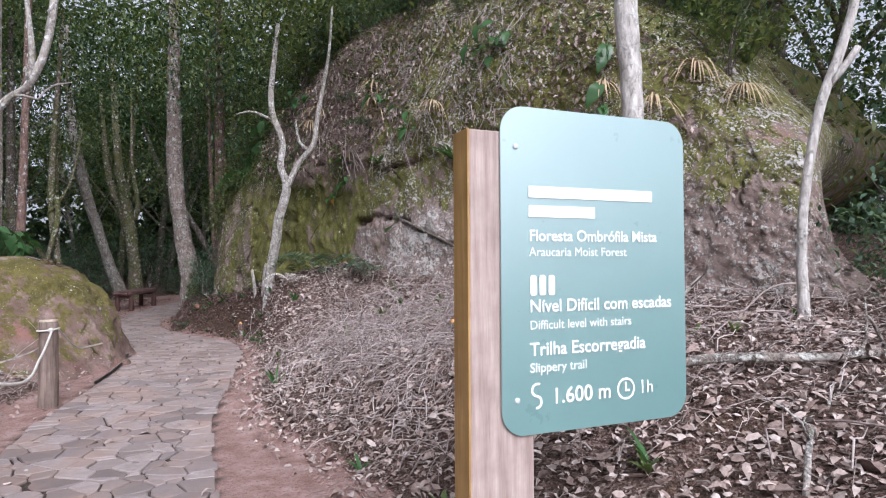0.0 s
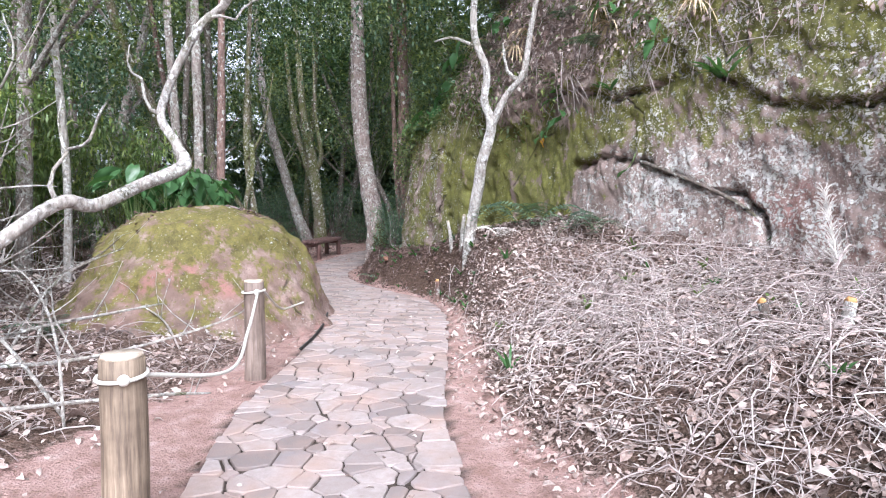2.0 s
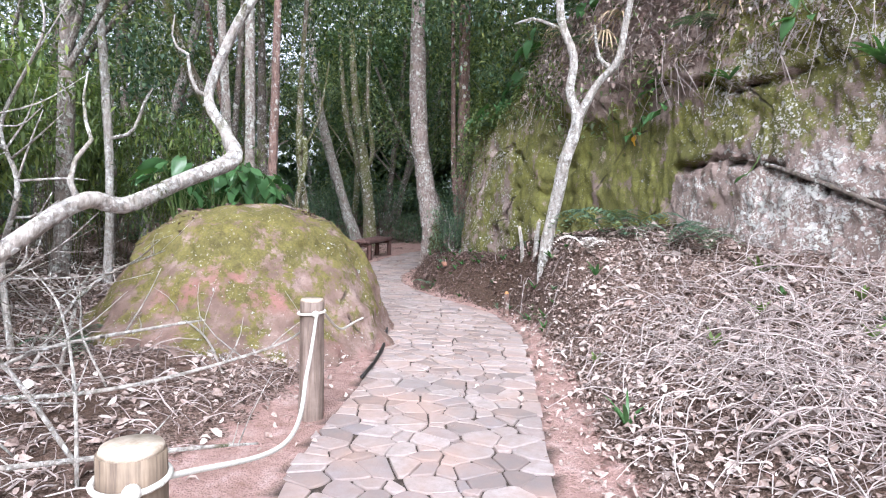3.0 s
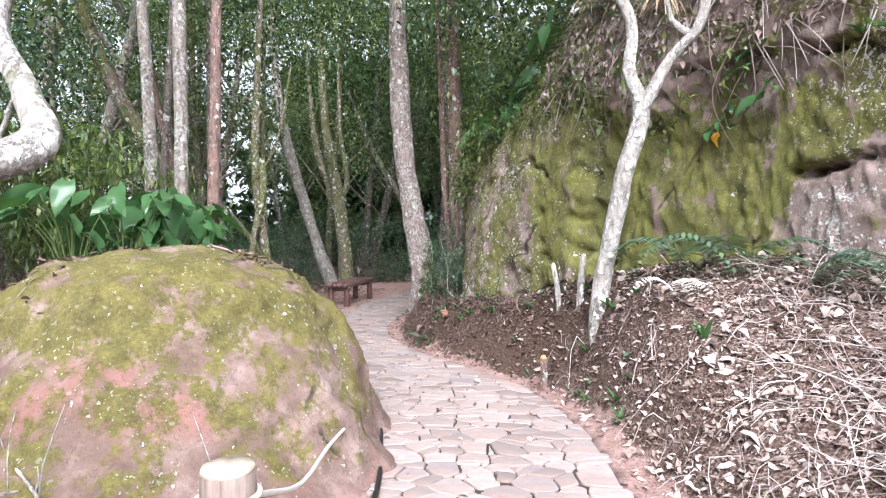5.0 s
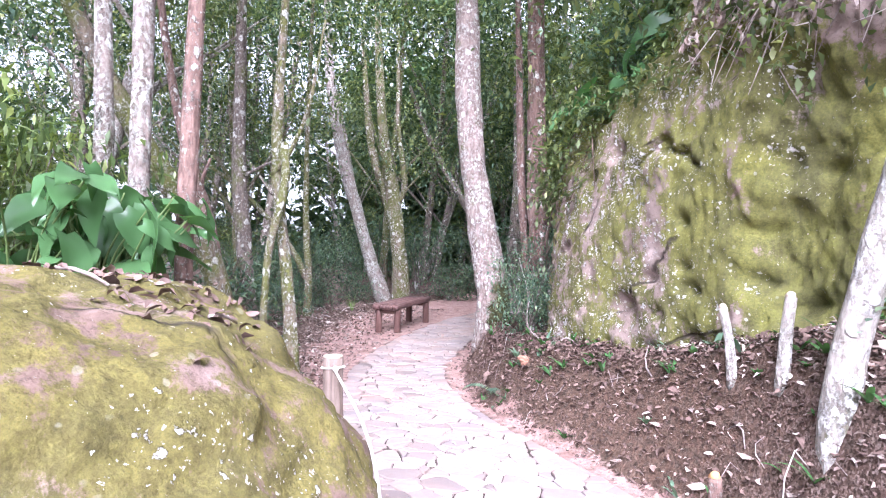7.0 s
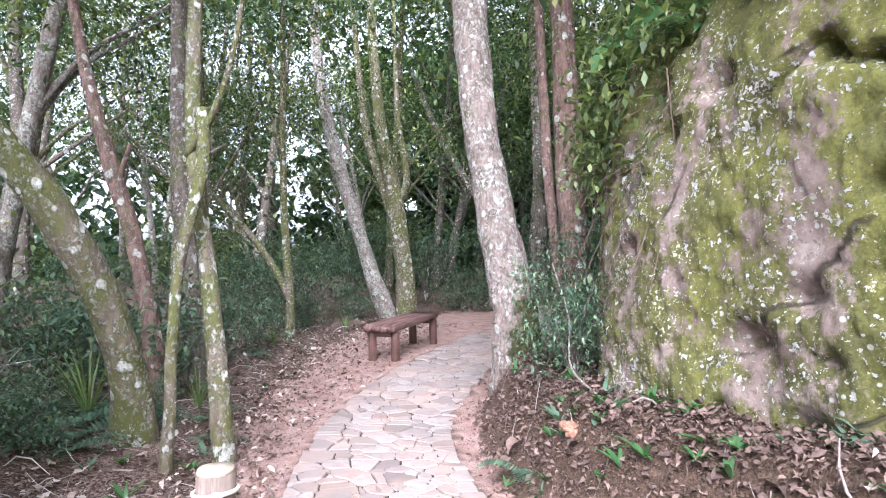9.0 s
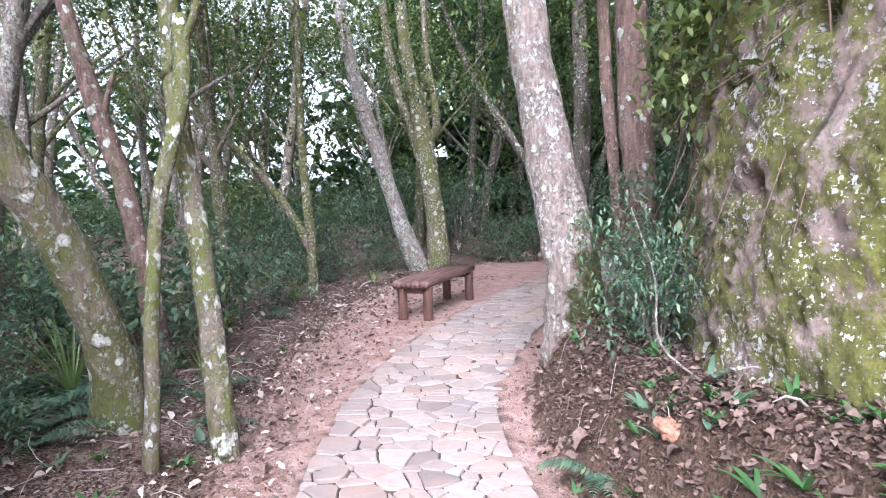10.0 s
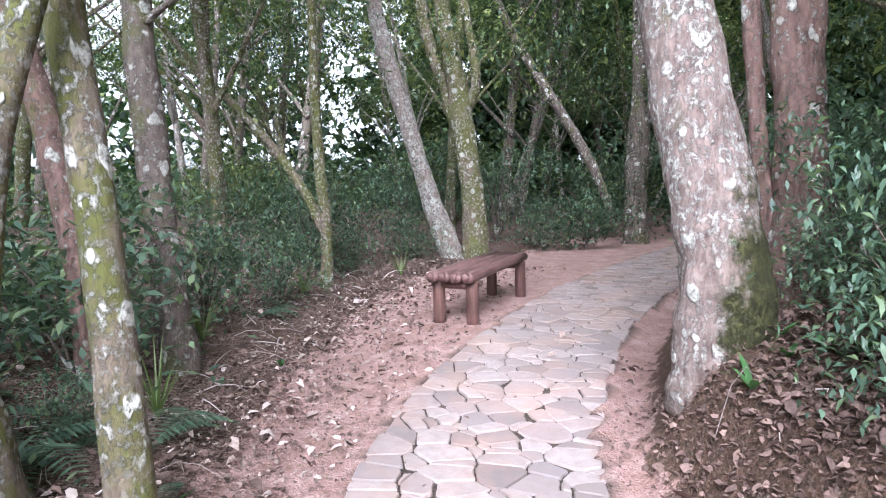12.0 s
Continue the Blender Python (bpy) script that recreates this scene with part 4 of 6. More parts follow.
def make_woods():
    rng = np.random.RandomState(8)
    kinds = [BARK_DARK, BARK_MOSS, BARK_PALE, BARK_DARK]
    models = []
    for k, bark in enumerate(kinds):
        lean = rng.uniform(-0.5, 0.5, 2)
        h = rng.uniform(9, 12)
        rows = [(0, 0, 0, 0.17), (lean[0] * 0.1, 0, 1.0, 0.14), (lean[0] * 0.5, lean[1] * 0.4, 3.2, 0.125), (lean[0] * 1.2, lean[1], 6.0, 0.1), (lean[0] * 1.4, lean[1] * 1.2, h, 0.05)]
        limbs = []
        for _ in range(4):
            z0, az = rng.uniform(2.2, 6), rng.rand() * 6.28
            c, s = math.cos(az), math.sin(az)
            limbs.append([(lean[0] * 0.6, lean[1] * 0.6, z0, 0.06), (0.7 * c, 0.7 * s, z0 + 0.9, 0.045), (1.5 * c, 1.5 * s, z0 + 1.7, 0.03), (2.3 * c, 2.3 * s, z0 + 2.6, 0.012)])
        green = (LEAF_DARK, LEAF_OLIVE, LEAF_OLIVE, LEAF_DARK)[k]
        crown = [((0.3, 0, h - 1.0), (2.6, 2.6, 2.2), 2600, 0.15, green), ((rng.uniform(-1, 1), rng.uniform(-1, 1), 5.4), (2.2, 2.2, 1.5), 1500, 0.13, green)]
        label = ("dark-barked forest tree with small dull leaves", "mossy forest tree with small leaves", "pale-barked forest tree with small leaves", "slim dark forest tree")[k]
        models.append(tree(label, rows, bark, limbs, crown, 100 + 10 * k, 0.3, 10, "trees of the wood"))
    spots = []
    while len(spots) < 120:
        x, y = rng.uniform(-27, 13), rng.uniform(-7, 40)
        r, l = edge_distances(x, min(max(y, -6), 30))
        if -1.8 < r < 6.5 and y < 19.5 or r <= 1.0 and l < 3.2 or r > 0 and r < 1.8:
            continue
        if l > 0 and y < 12 and x > -8.2 or math.hypot(x - 0, y - 1) < 4.5 or y < 4.5 and x > -3 and abs(math.atan2(y - 1.5, x) + 0.75) < 1.05:
            continue
        if y > 18 and -12.5 < x < -5.2 and y < 25:
            continue
        if any(math.hypot(x - a, y - b) < 1.5 for a, b in spots):
            continue
        spots.append((x, y))
    for i, (x, y) in enumerate(spots):
        z = float(ground_z(x, min(max(y, -6), 30)))
        far = float(smooth(12, 60, math.hypot(x + 4, y - 10)))
        m = pose(x, y, z * (1 - far) + 0.6 * far - 0.05, rng.normal(0, 9), rng.normal(0, 9), rng.uniform(0, 360))
        s = rng.uniform(0.75, 1.2)
        m = m @ Matrix.Diagonal((s, s, s, 1))
        if i < 4:
            models[i].matrix_basis = m
        else:
            copy_thing(models[i % 4], m)
    for k, (x, y) in enumerate(((-4.6, 19.6), (-3.6, 20.8), (-5.4, 21.8), (-4.4, 23.4), (-6.0, 27.0), (-7.2, 28.5), (-9.4, 27.5), (-3.0, 25.5), (-11.8, 26), (-12.5, 23.5))):
        copy_thing(models[k % 4], pose(x, y, gz(x, min(y, 30)) - 0.05, 14 * math.sin(5 * k), 16 * math.cos(3 * k), 47 * k))
    rock_top_woods(models, rng)


make_woods()


def make_shrubs():
    rng = np.random.RandomState(21)
    models = []
    for k, (green, n, size) in enumerate([(LEAF_BLUE, 1500, 0.075), (LEAF_BLUE, 1300, 0.09), (LEAF_BLUE, 1900, 0.06), (LEAF_OLIVE, 1300, 0.08)]):
        t = thing("shrub", 0, 0, 0, ("low blue-green leafy shrub of the undergrowth", "loose blue-green shrub of the undergrowth", "dense fine-leaved green undergrowth shrub", "thin olive-green shrub of the undergrowth")[k], "shrub", "undergrowth shrubs")
        lines = []
        for _ in range(9):
            az, h = rng.rand() * 6.28, rng.uniform(0.6, 1.1)
            c, s = math.cos(az) * 0.45, math.sin(az) * 0.45
            lines.append([(0, 0, -0.05, 0.012), (c * 0.3, s * 0.3, h * 0.5, 0.009), (c, s, h, 0.004)])
        many_tubes("stem", lines, BARK_DARK, t)
        pts = clump_points(rng, (0, 0, 0.62), (0.68, 0.68, 0.52), n, 45)
        pts[:, 2] = np.maximum(pts[:, 2], 0.04)
        leaves("foliage", pts, size, green, rng, t, narrow=0.4)
        models.append(t)
    spots = [(-10.4, 16.0, 0.8, 0), (-11.2, 17.4, 1.0, 2), (-11.5, 18.8, 1.2, 2), (-10.9, 19.4, 0.9, 0), (-9.0, 22.6, 1.0, 1), (-9.8, 22.4, 1.2, 0), (-10.8, 22.5, 1.4, 2), (-9.6, 25.2, 1.8, 1), (-7.6, 26.5, 1.8, 1), (-6.0, 27.0, 2.0, 1),
             (-10.2, 14.9, 0.8, 1), (-10.4, 13.9, 0.9, 0), (-10.3, 12.9, 0.9, 1), (-9.6, 12.0, 0.8, 0), (-9.2, 11.0, 0.9, 1), (-8.9, 13.0, 0.45, 0), (-8.4, 11.5, 0.5, 1),
             (-5.15, 14.25, 0.85, 0), (-5.15, 13.6, 0.65, 2), (-5.35, 15.1, 0.7, 0), (-5.3, 15.5, 0.8, 2), (-5.9, 17.3, 1.0, 0), (-5.6, 19, 1.4, 1), (-5.2, 21, 1.5, 1), (-5.0, 23.5, 1.7, 1)]
    while len(spots) < 130:
        x, y = rng.uniform(-22, 8), rng.uniform(-3, 32)
        r, l = edge_distances(x, min(y, 30))
        w = float(np.interp(y, SOILL_Y, SOILL_W))
        if l > w + (0.9 if y > 11 else 4.2) and not (math.hypot(x + 5.75, y - 8.05) < 2.6) or r > 3.0 and y > 20 or x > 3.9 and y > 3:
            spots.append((x, y, rng.uniform(0.7, 1.7), rng.randint(0, 4)))
    used = set()
    for x, y, s, k in spots:
        m = pose(x, y, float(ground_z(x, min(y, 30))) - 0.03, 0, 0, rng.uniform(0, 360)) @ Matrix.Diagonal((s, s, s * rng.uniform(0.8, 1.2), 1))
        if k not in used:
            used.add(k)
            models[k].matrix_basis = m
        else:
            copy_thing(models[k], m)
    for q in range(56):
        w = rng.uniform(0.6, 13.5)
        i = int(np.argmin(np.abs(ROCK_GRID["w"] - w)))
        j = rng.randint(139, 207)
        s = rng.uniform(0.5, 1.1)
        copy_thing(models[q % 4], pose(ROCK_GRID["x"][j, i], ROCK_GRID["y"][j, i], ROCK_GRID["z"][j, i] - 0.08, rng.uniform(0, 25), 0, rng.uniform(0, 360)) @ Matrix.Diagonal((s, s, s, 1)))


make_shrubs()


def make_understorey():
    """Thin young trees whose leaves fill the gaps between the trunks."""
    rng = np.random.RandomState(63)
    for k, (x, y) in enumerate(((-9.3, 9.7), (-10.4, 9.0), (-9.9, 7.4), (-11.6, 8.4))):
        h = rng.uniform(3.4, 4.6)
        rows = on_ground(x, y, [(0, 0, 0, 0.03), (rng.normal(0, 0.12), 0.1, h * 0.35, 0.026), (rng.normal(0, 0.2), 0, h * 0.7, 0.02), (rng.normal(0, 0.3), 0.1, h, 0.008)])
        limbs = []
        for q in range(4):
            a, z = rng.rand() * 6.28, h * rng.uniform(0.4, 0.8)
            limbs.append(on_ground(x, y, [(0, 0.05, z, 0.013), (0.4 * math.cos(a), 0.4 * math.sin(a), z + 0.25, 0.01), (0.9 * math.cos(a), 0.9 * math.sin(a), z + 0.3, 0.004)]))
        tree("thin young tree with drooping dark green leaves", rows, BARK_PALE, limbs, [((x, y, gz(x, y) + h * 0.72), (1.15, 1.15, h * 0.34), 1500, 0.10, LEAF_OLIVE if k % 2 else LEAF_BLUE)], 600 + 10 * k, 0.1, 8, "young understorey trees")


make_understorey()


def make_thickets():
    """Tall thin-stemmed thickets with narrow drooping leaves, left of the path."""
    rng = np.random.RandomState(52)
    t = thing("thicket", 0, 0, 0, "tall thicket of thin stems with narrow drooping light-green leaves", "bush", "thickets beside the path")
    pts = []
    for _ in range(16):
        az, h, lean = rng.rand() * 6.28, rng.uniform(2.0, 3.4), rng.uniform(0.2, 0.9)
        c, s = math.cos(az), math.sin(az)
        rows = [(0.2 * c, 0.2 * s, -0.05, 0.009), (0.3 * c, 0.3 * s, h * 0.5, 0.007), ((0.3 + lean * 0.5) * c, (0.3 + lean * 0.5) * s, h * 0.85, 0.005), ((0.3 + lean) * c, (0.3 + lean) * s, h * 0.9, 0.002)]
        tube("stem", rows, BARK_MOSS, t, "", 5, 0.2)
        line = curve_points(rows, 60)[18:, :3]
        pts.append(line[rng.randint(0, len(line), 230)] + rng.normal(0, 0.13, (230, 3)))
    leaves("foliage", np.vstack(pts), 0.15, LEAF_GRASS, rng, t, narrow=0.2, droop=0.7)
    places = ((-6.4, 4.7), (-7.2, 6.0), (-7.0, 3.6), (-8.3, 5.0), (-8.4, 7.0), (-9.4, 6.2), (-9.2, 8.8), (-6.1, 3.0), (-7.9, 9.4), (-10.3, 10.6))
    for k, (x, y) in enumerate(places):
        m = pose(x, y, gz(x, y), 0, 0, 67 * k) @ Matrix.Diagonal((1, 1, 0.85 + 0.1 * (k % 4), 1))
        if k:
            copy_thing(t, m)
        else:
            t.matrix_basis = m


make_thickets()


def make_far_woods():
    """The leafy depth of the forest, too far off to tell trees apart."""
    rng = np.random.RandomState(4)
    n = 330000
    az = rng.uniform(0, 2 * np.pi, n)
    r = 15 + 19 * rng.rand(n) ** 0.8
    z = 13 * rng.rand(n) ** 1.15
    x, y = -5 + r * np.cos(az), 11 + r * np.sin(az)
    cell = np.sin(x * 1.9 + 1.3 * np.sin(z * 0.9)) + np.sin(y * 1.7 + 1.1 * np.sin(x * 0.8)) + np.sin(z * 2.1 + 0.7 * x) + 0.7 * np.sin(3.9 * x - 3.1 * y) * np.sin(3.3 * z)
    keep = (cell > 0.15) | (z < 2.2) & (cell > -0.6)
    opening = (y < 4.5) & (x > -6) & (np.abs(np.arctan2(y - 1.5, x) + 0.75) < 1.05) & (z > 0.9)
    overhead = (np.hypot(x + 3, y - 5) < 10) & (z > 5)
    thin = (x < -7) & (y > -4) & (y < 26) & (z > 1.9) & (cell < 1.8)
    keep &= ~opening & ~overhead & ~thin
    r_, l_ = edge_distances(x, np.clip(y, -6, 30))
    keep &= ~((r_ < 0.8) & (l_ < 2.8)) & ~((r_ > -1) & (r_ < 5) & (y < 17))
    c = np.stack([x, y, z + 0.25], 1)[keep]
    half = rng.rand(len(c)) < 0.7
    for pts, green in ((c[half], LEAF_DARK), (c[~half], LEAF_OLIVE)):
        ob = leaves("far_foliage", pts, 0.24, green, rng, narrow=0.55)
        tagged(ob, "dense dark green foliage of the surrounding forest", "foliage", kind="stuff")


make_far_woods()


def make_forest_depth():
    """The furthest leaves, which close the view between the trunks."""
    rng = np.random.RandomState(6)
    n = 190000
    az, r, z = rng.uniform(0, 2 * np.pi, n), rng.uniform(29, 38, n), 8.5 * rng.rand(n) ** 1.2
    ahead = rng.rand(n) < 0.65
    az = np.where(ahead, rng.uniform(1.0, 2.15, n), az)
    z = np.where(ahead, 12.5 * rng.rand(n), z)
    x, y = -5 + r * np.cos(az), 11 + r * np.sin(az)
    cell = np.sin(x * 1.3 + np.sin(z * 1.7)) + np.sin(y * 1.1 + np.sin(x * 1.6)) + np.sin(z * 2.3 + 0.9 * y)
    keep = ~((y < 6) & (np.abs(np.arctan2(y - 1.5, x) + 0.75) < 1.05)) & ((z < 2.2) | (cell > 0.7))
    ob = leaves("forest_depth", np.stack([x, y, z + 0.3], 1)[keep], 0.75, LEAF_DARK, rng, narrow=0.8)
    tagged(ob, "dark leafy depth of the far forest", "foliage", kind="stuff")


make_forest_depth()


# centres of high leaf clumps, added to keep sky light off the forest
SHADE_ROOF = [(x, y, 9.5 + 1.5 * math.sin(1.7 * x + y)) for x in range(-16, 8, 4) for y in range(23, 40, 4)] + [(x, y, 10.0) for x in (-3, 1, 5) for y in (12, 16)]


def make_canopy():
    """Leafy boughs that close over the path and stand about the rock, and added shade leaves."""
    rng = np.random.RandomState(44)
    pts = []
    for _ in range(115):
        x, y, z = rng.uniform(-13.5, -4.2), rng.uniform(13.5, 27), rng.uniform(3.4, 8.5)
        if z < 3.4 + 0.28 * max(0.0, 17.5 - y) or math.hypot(x + 5.95, y - 14.6) < 0.8:
            continue
        n = rng.randint(90, 240)
        pts.append(np.array((x, y, z)) + rng.normal(size=(n, 3)) * (0.55, 0.55, 0.28))
    for _ in range(90):
        x, y, z = rng.uniform(4.2, 8.5), rng.uniform(5.2, 11), rng.uniform(0.6, 7)
        pts.append(np.array((x, y, z)) + rng.normal(size=(120, 3)) * (0.5, 0.5, 0.35))
    # boughs over the rock's left end, added to cast shade on the bank
    for _ in range(46):
        x, y, z = rng.uniform(-6, -2), rng.uniform(11.5, 16), rng.uniform(5.2, 8.5)
        pts.append(np.array((x, y, z)) + rng.normal(size=(150, 3)) * (0.6, 0.6, 0.3))
    # the added leaf layer that dims the deep forest
    tops = np.vstack([np.array(c) + rng.normal(size=(260, 3)) * (2.0, 2.0, 0.5) for c in SHADE_ROOF])
    tagged(leaves("tree_tops", tops, 0.42, LEAF_DARK, rng, narrow=0.6, flat=0.6), "dark leaf layer added over forest and rock to block sky light", "foliage", kind="stuff")
    pts = np.vstack(pts)
    pick = rng.rand(len(pts))
    for lo, hi, green in ((0, 0.15, LEAF_DARK), (0.15, 0.5, LEAF_BLUE), (0.5, 1.0, LEAF_OLIVE)):
        ob = leaves("canopy_foliage", pts[(pick >= lo) & (pick < hi)], 0.12, green, rng, narrow=0.42, droop=0.35)
        tagged(ob, "small drooping leaves of the boughs over the path and the rock", "foliage", kind="stuff")


make_canopy()


# ---- the trail sign ----
def rounded_slab(w, h, t, r, seg=8):
    bm = bmesh.new()
    pts = []
    for cx, cz, a0 in ((w / 2 - r, h / 2 - r, 0), (-w / 2 + r, h / 2 - r, 90), (-w / 2 + r, -h / 2 + r, 180), (w / 2 - r, -h / 2 + r, 270)):
        for k in range(seg + 1):
            a = radians(a0 + 90 * k / seg)
            pts.append((cx + r * math.cos(a), cz + r * math.sin(a)))
    f = [bm.verts.new((x, -t / 2, z)) for x, z in pts]
    b = [bm.verts.new((x, t / 2, z)) for x, z in pts]
    bm.faces.new(f)
    bm.faces.new(b[::-1])
    for i in range(len(f)):
        j = (i + 1) % len(f)
        bm.faces.new((f[j], f[i], b[i], b[j]))
    return bm


def box(x0, x1, y0, y1, z0, z1, bevel=0.006):
    bm = bmesh.new()
    bmesh.ops.create_cube(bm, size=1, matrix=Matrix.Translation(((x0 + x1) / 2, (y0 + y1) / 2, (z0 + z1) / 2)) @ Matrix.Diagonal((x1 - x0, y1 - y0, z1 - z0, 1)))
    if bevel:
        bmesh.ops.bevel(bm, geom=bm.edges[:], offset=bevel, segments=2, profile=0.5, affect="EDGES")
    return bm


def sign_material():
    n = Nodes("teal_panel", 0.32, spec=0.9)
    n.bsdf.inputs["Coat Weight"].default_value = 1.0
    n.bsdf.inputs["Coat Roughness"].default_value = 0.34
    n.bsdf.inputs["Coat IOR"].default_value = 3.8
    return n.done(n.ramp(n.noise(3, 5), (0.3, (0.105, 0.275, 0.262)), (0.7, (0.122, 0.305, 0.29))), n.noise(120), 0.04, 0.001, n.ramp(n.noise(9, 4), (0.3, 0.26), (0.7, 0.40)))


SIGN = sign_material()
WHITE = plain_material("white_print", (0.82, 0.84, 0.82), 0.5, 0.04)
STEEL = plain_material("screw_steel", (0.55, 0.57, 0.57), 0.35, 0.1)


def words(name, text, size, x, z, parent, y=-0.0075, bold=0.0):
    cu = bpy.data.curves.new(name, "FONT")
    cu.body, cu.size, cu.extrude, cu.offset = text, size, 0.0006, bold
    cu.materials.append(WHITE)
    ob = new(name, cu)
    ob.parent = parent
    ob.matrix_basis = pose(x, y, z, 90, 0, 0)
    return ob


def flat_ring(r0, r1, seg=24, a0=0.0, a1=360.0):
    bm = bmesh.new()
    rows = []
    for k in range(seg + 1):
        a = radians(a0 + (a1 - a0) * k / seg)
        rows.append([bm.verts.new((r * math.cos(a), 0, r * math.sin(a))) for r in (r0, r1)])
    for p, q in zip(rows[:-1], rows[1:]):
        bm.faces.new((p[0], p[1], q[1], q[0]))
    return bm


def make_sign():
    yaw = math.degrees(math.atan2(0.31, 0.72))
    g = gz(0.7, 2.9)
    t = thing("trail_sign", 0.735, 2.78, g, "teal trail information board with white lettering on a wooden post", "sign")
    t.rotation_euler[2] = radians(yaw)
    base = 1.325 - g
    post = part("post", box(-0.55, -0.30, 0.006, 0.125, -0.1, 1.83 - g, 0.006), SIGN_FACE, t, "squared pine post, greyed on its face", False)
    part("side_board", box(-0.558, -0.55, 0.004, 0.127, -0.1, 1.832 - g, 0.002), SIGN_SIDE, post, "golden varnished pine side", False)
    panel = part("panel", rounded_slab(0.83, 1.17, 0.006, 0.09), SIGN, t, "teal panel with rounded corners", False)
    panel.location = (-0.02, -0.004, base + 0.012)
    for x, z in ((-0.355, 0.44), (-0.355, -0.46)):
        bm = bmesh.new()
        bmesh.ops.create_uvsphere(bm, u_segments=12, v_segments=6, radius=0.011, matrix=Matrix.Translation((x, -0.006, z)) @ Matrix.Diagonal((1, 0.4, 1, 1)))
        part("screw", bm, STEEL, panel)
    lines = [("Floresta Ombrófila Mista", 0.057, -0.305, 0.105), ("Araucaria Moist Forest", 0.046, -0.305, 0.05),
             ("Nível Difícil com escadas", 0.064, -0.305, -0.15), ("Difficult level with stairs", 0.046, -0.305, -0.212),
             ("Trilha Escorregadia", 0.066, -0.305, -0.305), ("Slippery trail", 0.048, -0.305, -0.365),
             ("1.600 m", 0.08, -0.215, -0.482), ("1h", 0.072, 0.175, -0.478)]
    for k, (text, size, x, z) in enumerate(lines):
        words("lettering", text, size, x, z, panel, bold=0.0008 if k % 2 == 0 else 0.0)
    # plain bars in place of two lettering lines washed out by glare
    for x0, x1, z0 in ((-0.305, 0.25, 0.26), (-0.305, -0.02, 0.19)):
        part("lettering", box(x0, x1, -0.0075, -0.0045, z0, z0 + 0.042, 0), WHITE, panel, "white bar standing in for a line of lettering", False)
    for k in range(3):
        b = part("level_bar", rounded_slab(0.026, 0.072, 0.002, 0.008, 3), WHITE, panel, "", False)
        b.location = (-0.287 + 0.038 * k, -0.0058, -0.055)
    c = part("clock_ring", flat_ring(0.034, 0.042), WHITE, panel, "", False)
    c.location = (0.115, -0.0068, -0.455)
    part("clock_hand", box(0.111, 0.118, -0.0075, -0.0045, -0.46, -0.43, 0), WHITE, panel, "", False)
    part("clock_hand", box(0.111, 0.132, -0.0075, -0.0045, -0.465, -0.458, 0), WHITE, panel, "", False)
    for x, z, a0, a1 in ((-0.275, -0.428, 60, 270), (-0.28, -0.471, -90, 90)):
        c = part("route_mark", flat_ring(0.017, 0.026, 14, a0, a1), WHITE, panel, "", False)
        c.location = (x, -0.0068, z)


make_sign()


# ---- rope fence ----
POSTS = ((-2.74, 3.82, 0.80, 0.088), (-3.61, 6.12, 0.80, 0.082), (-5.92, 10.78, 0.68, 0.078))


def make_posts():
    for k, (x, y, h, r) in enumerate(POSTS):
        z = gz(x, y)
        label = ("round wooden fence post, its bark peeled to pale wood", "dark weathered round fence post", "dark weathered round fence post at the rope's end")[k]
        t = thing("fence_post", x, y, z, label, "post", "rope fence posts")
        tube("shaft", [(0, 0, -0.1, r * 1.04), (0.004, 0, h * 0.4, r), (0, 0.003, h - 0.012, r * 0.97)], POST_PEELED if k == 0 else POST_WOOD, t, "", 20, 0.07, 0.018, 60 + k)
        bm = bmesh.new()
        bmesh.ops.create_cone(bm, cap_ends=True, segments=20, radius1=r * 0.95, radius2=r * 0.88, depth=0.018, matrix=Matrix.Translation((0, 0.003, h - 0.004)))
        part("cut_top", bm, POST_END, t, "pale sawn top")
        ring = [(math.cos(a) * (r + 0.007), math.sin(a) * (r + 0.007), h - 0.085 + 0.008 * math.sin(a + k), 0.0085) for a in np.linspace(0, 6.4, 16)]
        tube("rope_loop", ring, ROPE, t, "white rope wound round the post", 6, 0.02)
        bm = bmesh.new()
        bmesh.ops.create_icosphere(bm, subdivisions=2, radius=0.024, matrix=Matrix.Translation((r * 0.8, -r * 0.75, h - 0.085)))
        part("knot", bm, ROPE, t, "white rope knot")
    (xa, ya, ha, _), (xb, yb, hb, rb), (xc, yc, hc, _) = POSTS
    za, zb, zc = gz(xa, ya) + ha - 0.085, gz(xb, yb) + hb - 0.085, gz(xc, yc) + hc - 0.085
    first = [(xa + 0.07, ya + 0.02, za, 0.0095), (xa - 0.02, ya + 0.75, za - 0.17, 0.0095), (xa - 0.4, ya + 1.5, za - 0.12, 0.0095), (xb + 0.07, yb - 0.05, zb, 0.0095)]
    second = [(xb + 0.07, yb + 0.03, zb, 0.0095), (-3.80, 6.85, 0.50, 0.0095), (-4.02, 7.5, 0.42, 0.0095), (-4.22, 8.3, 0.40, 0.0095), (-4.5, 8.95, 0.5, 0.0095), (-5.1, 9.85, 0.55, 0.0095), (xc + 0.05, yc - 0.06, zc, 0.0095)]
    for rows in (first, second):
        tagged(tube("rope", rows, ROPE, None, "", 8, 0.06), "slack white barrier rope hung between the fence posts", "rope", "barrier ropes")


make_posts()


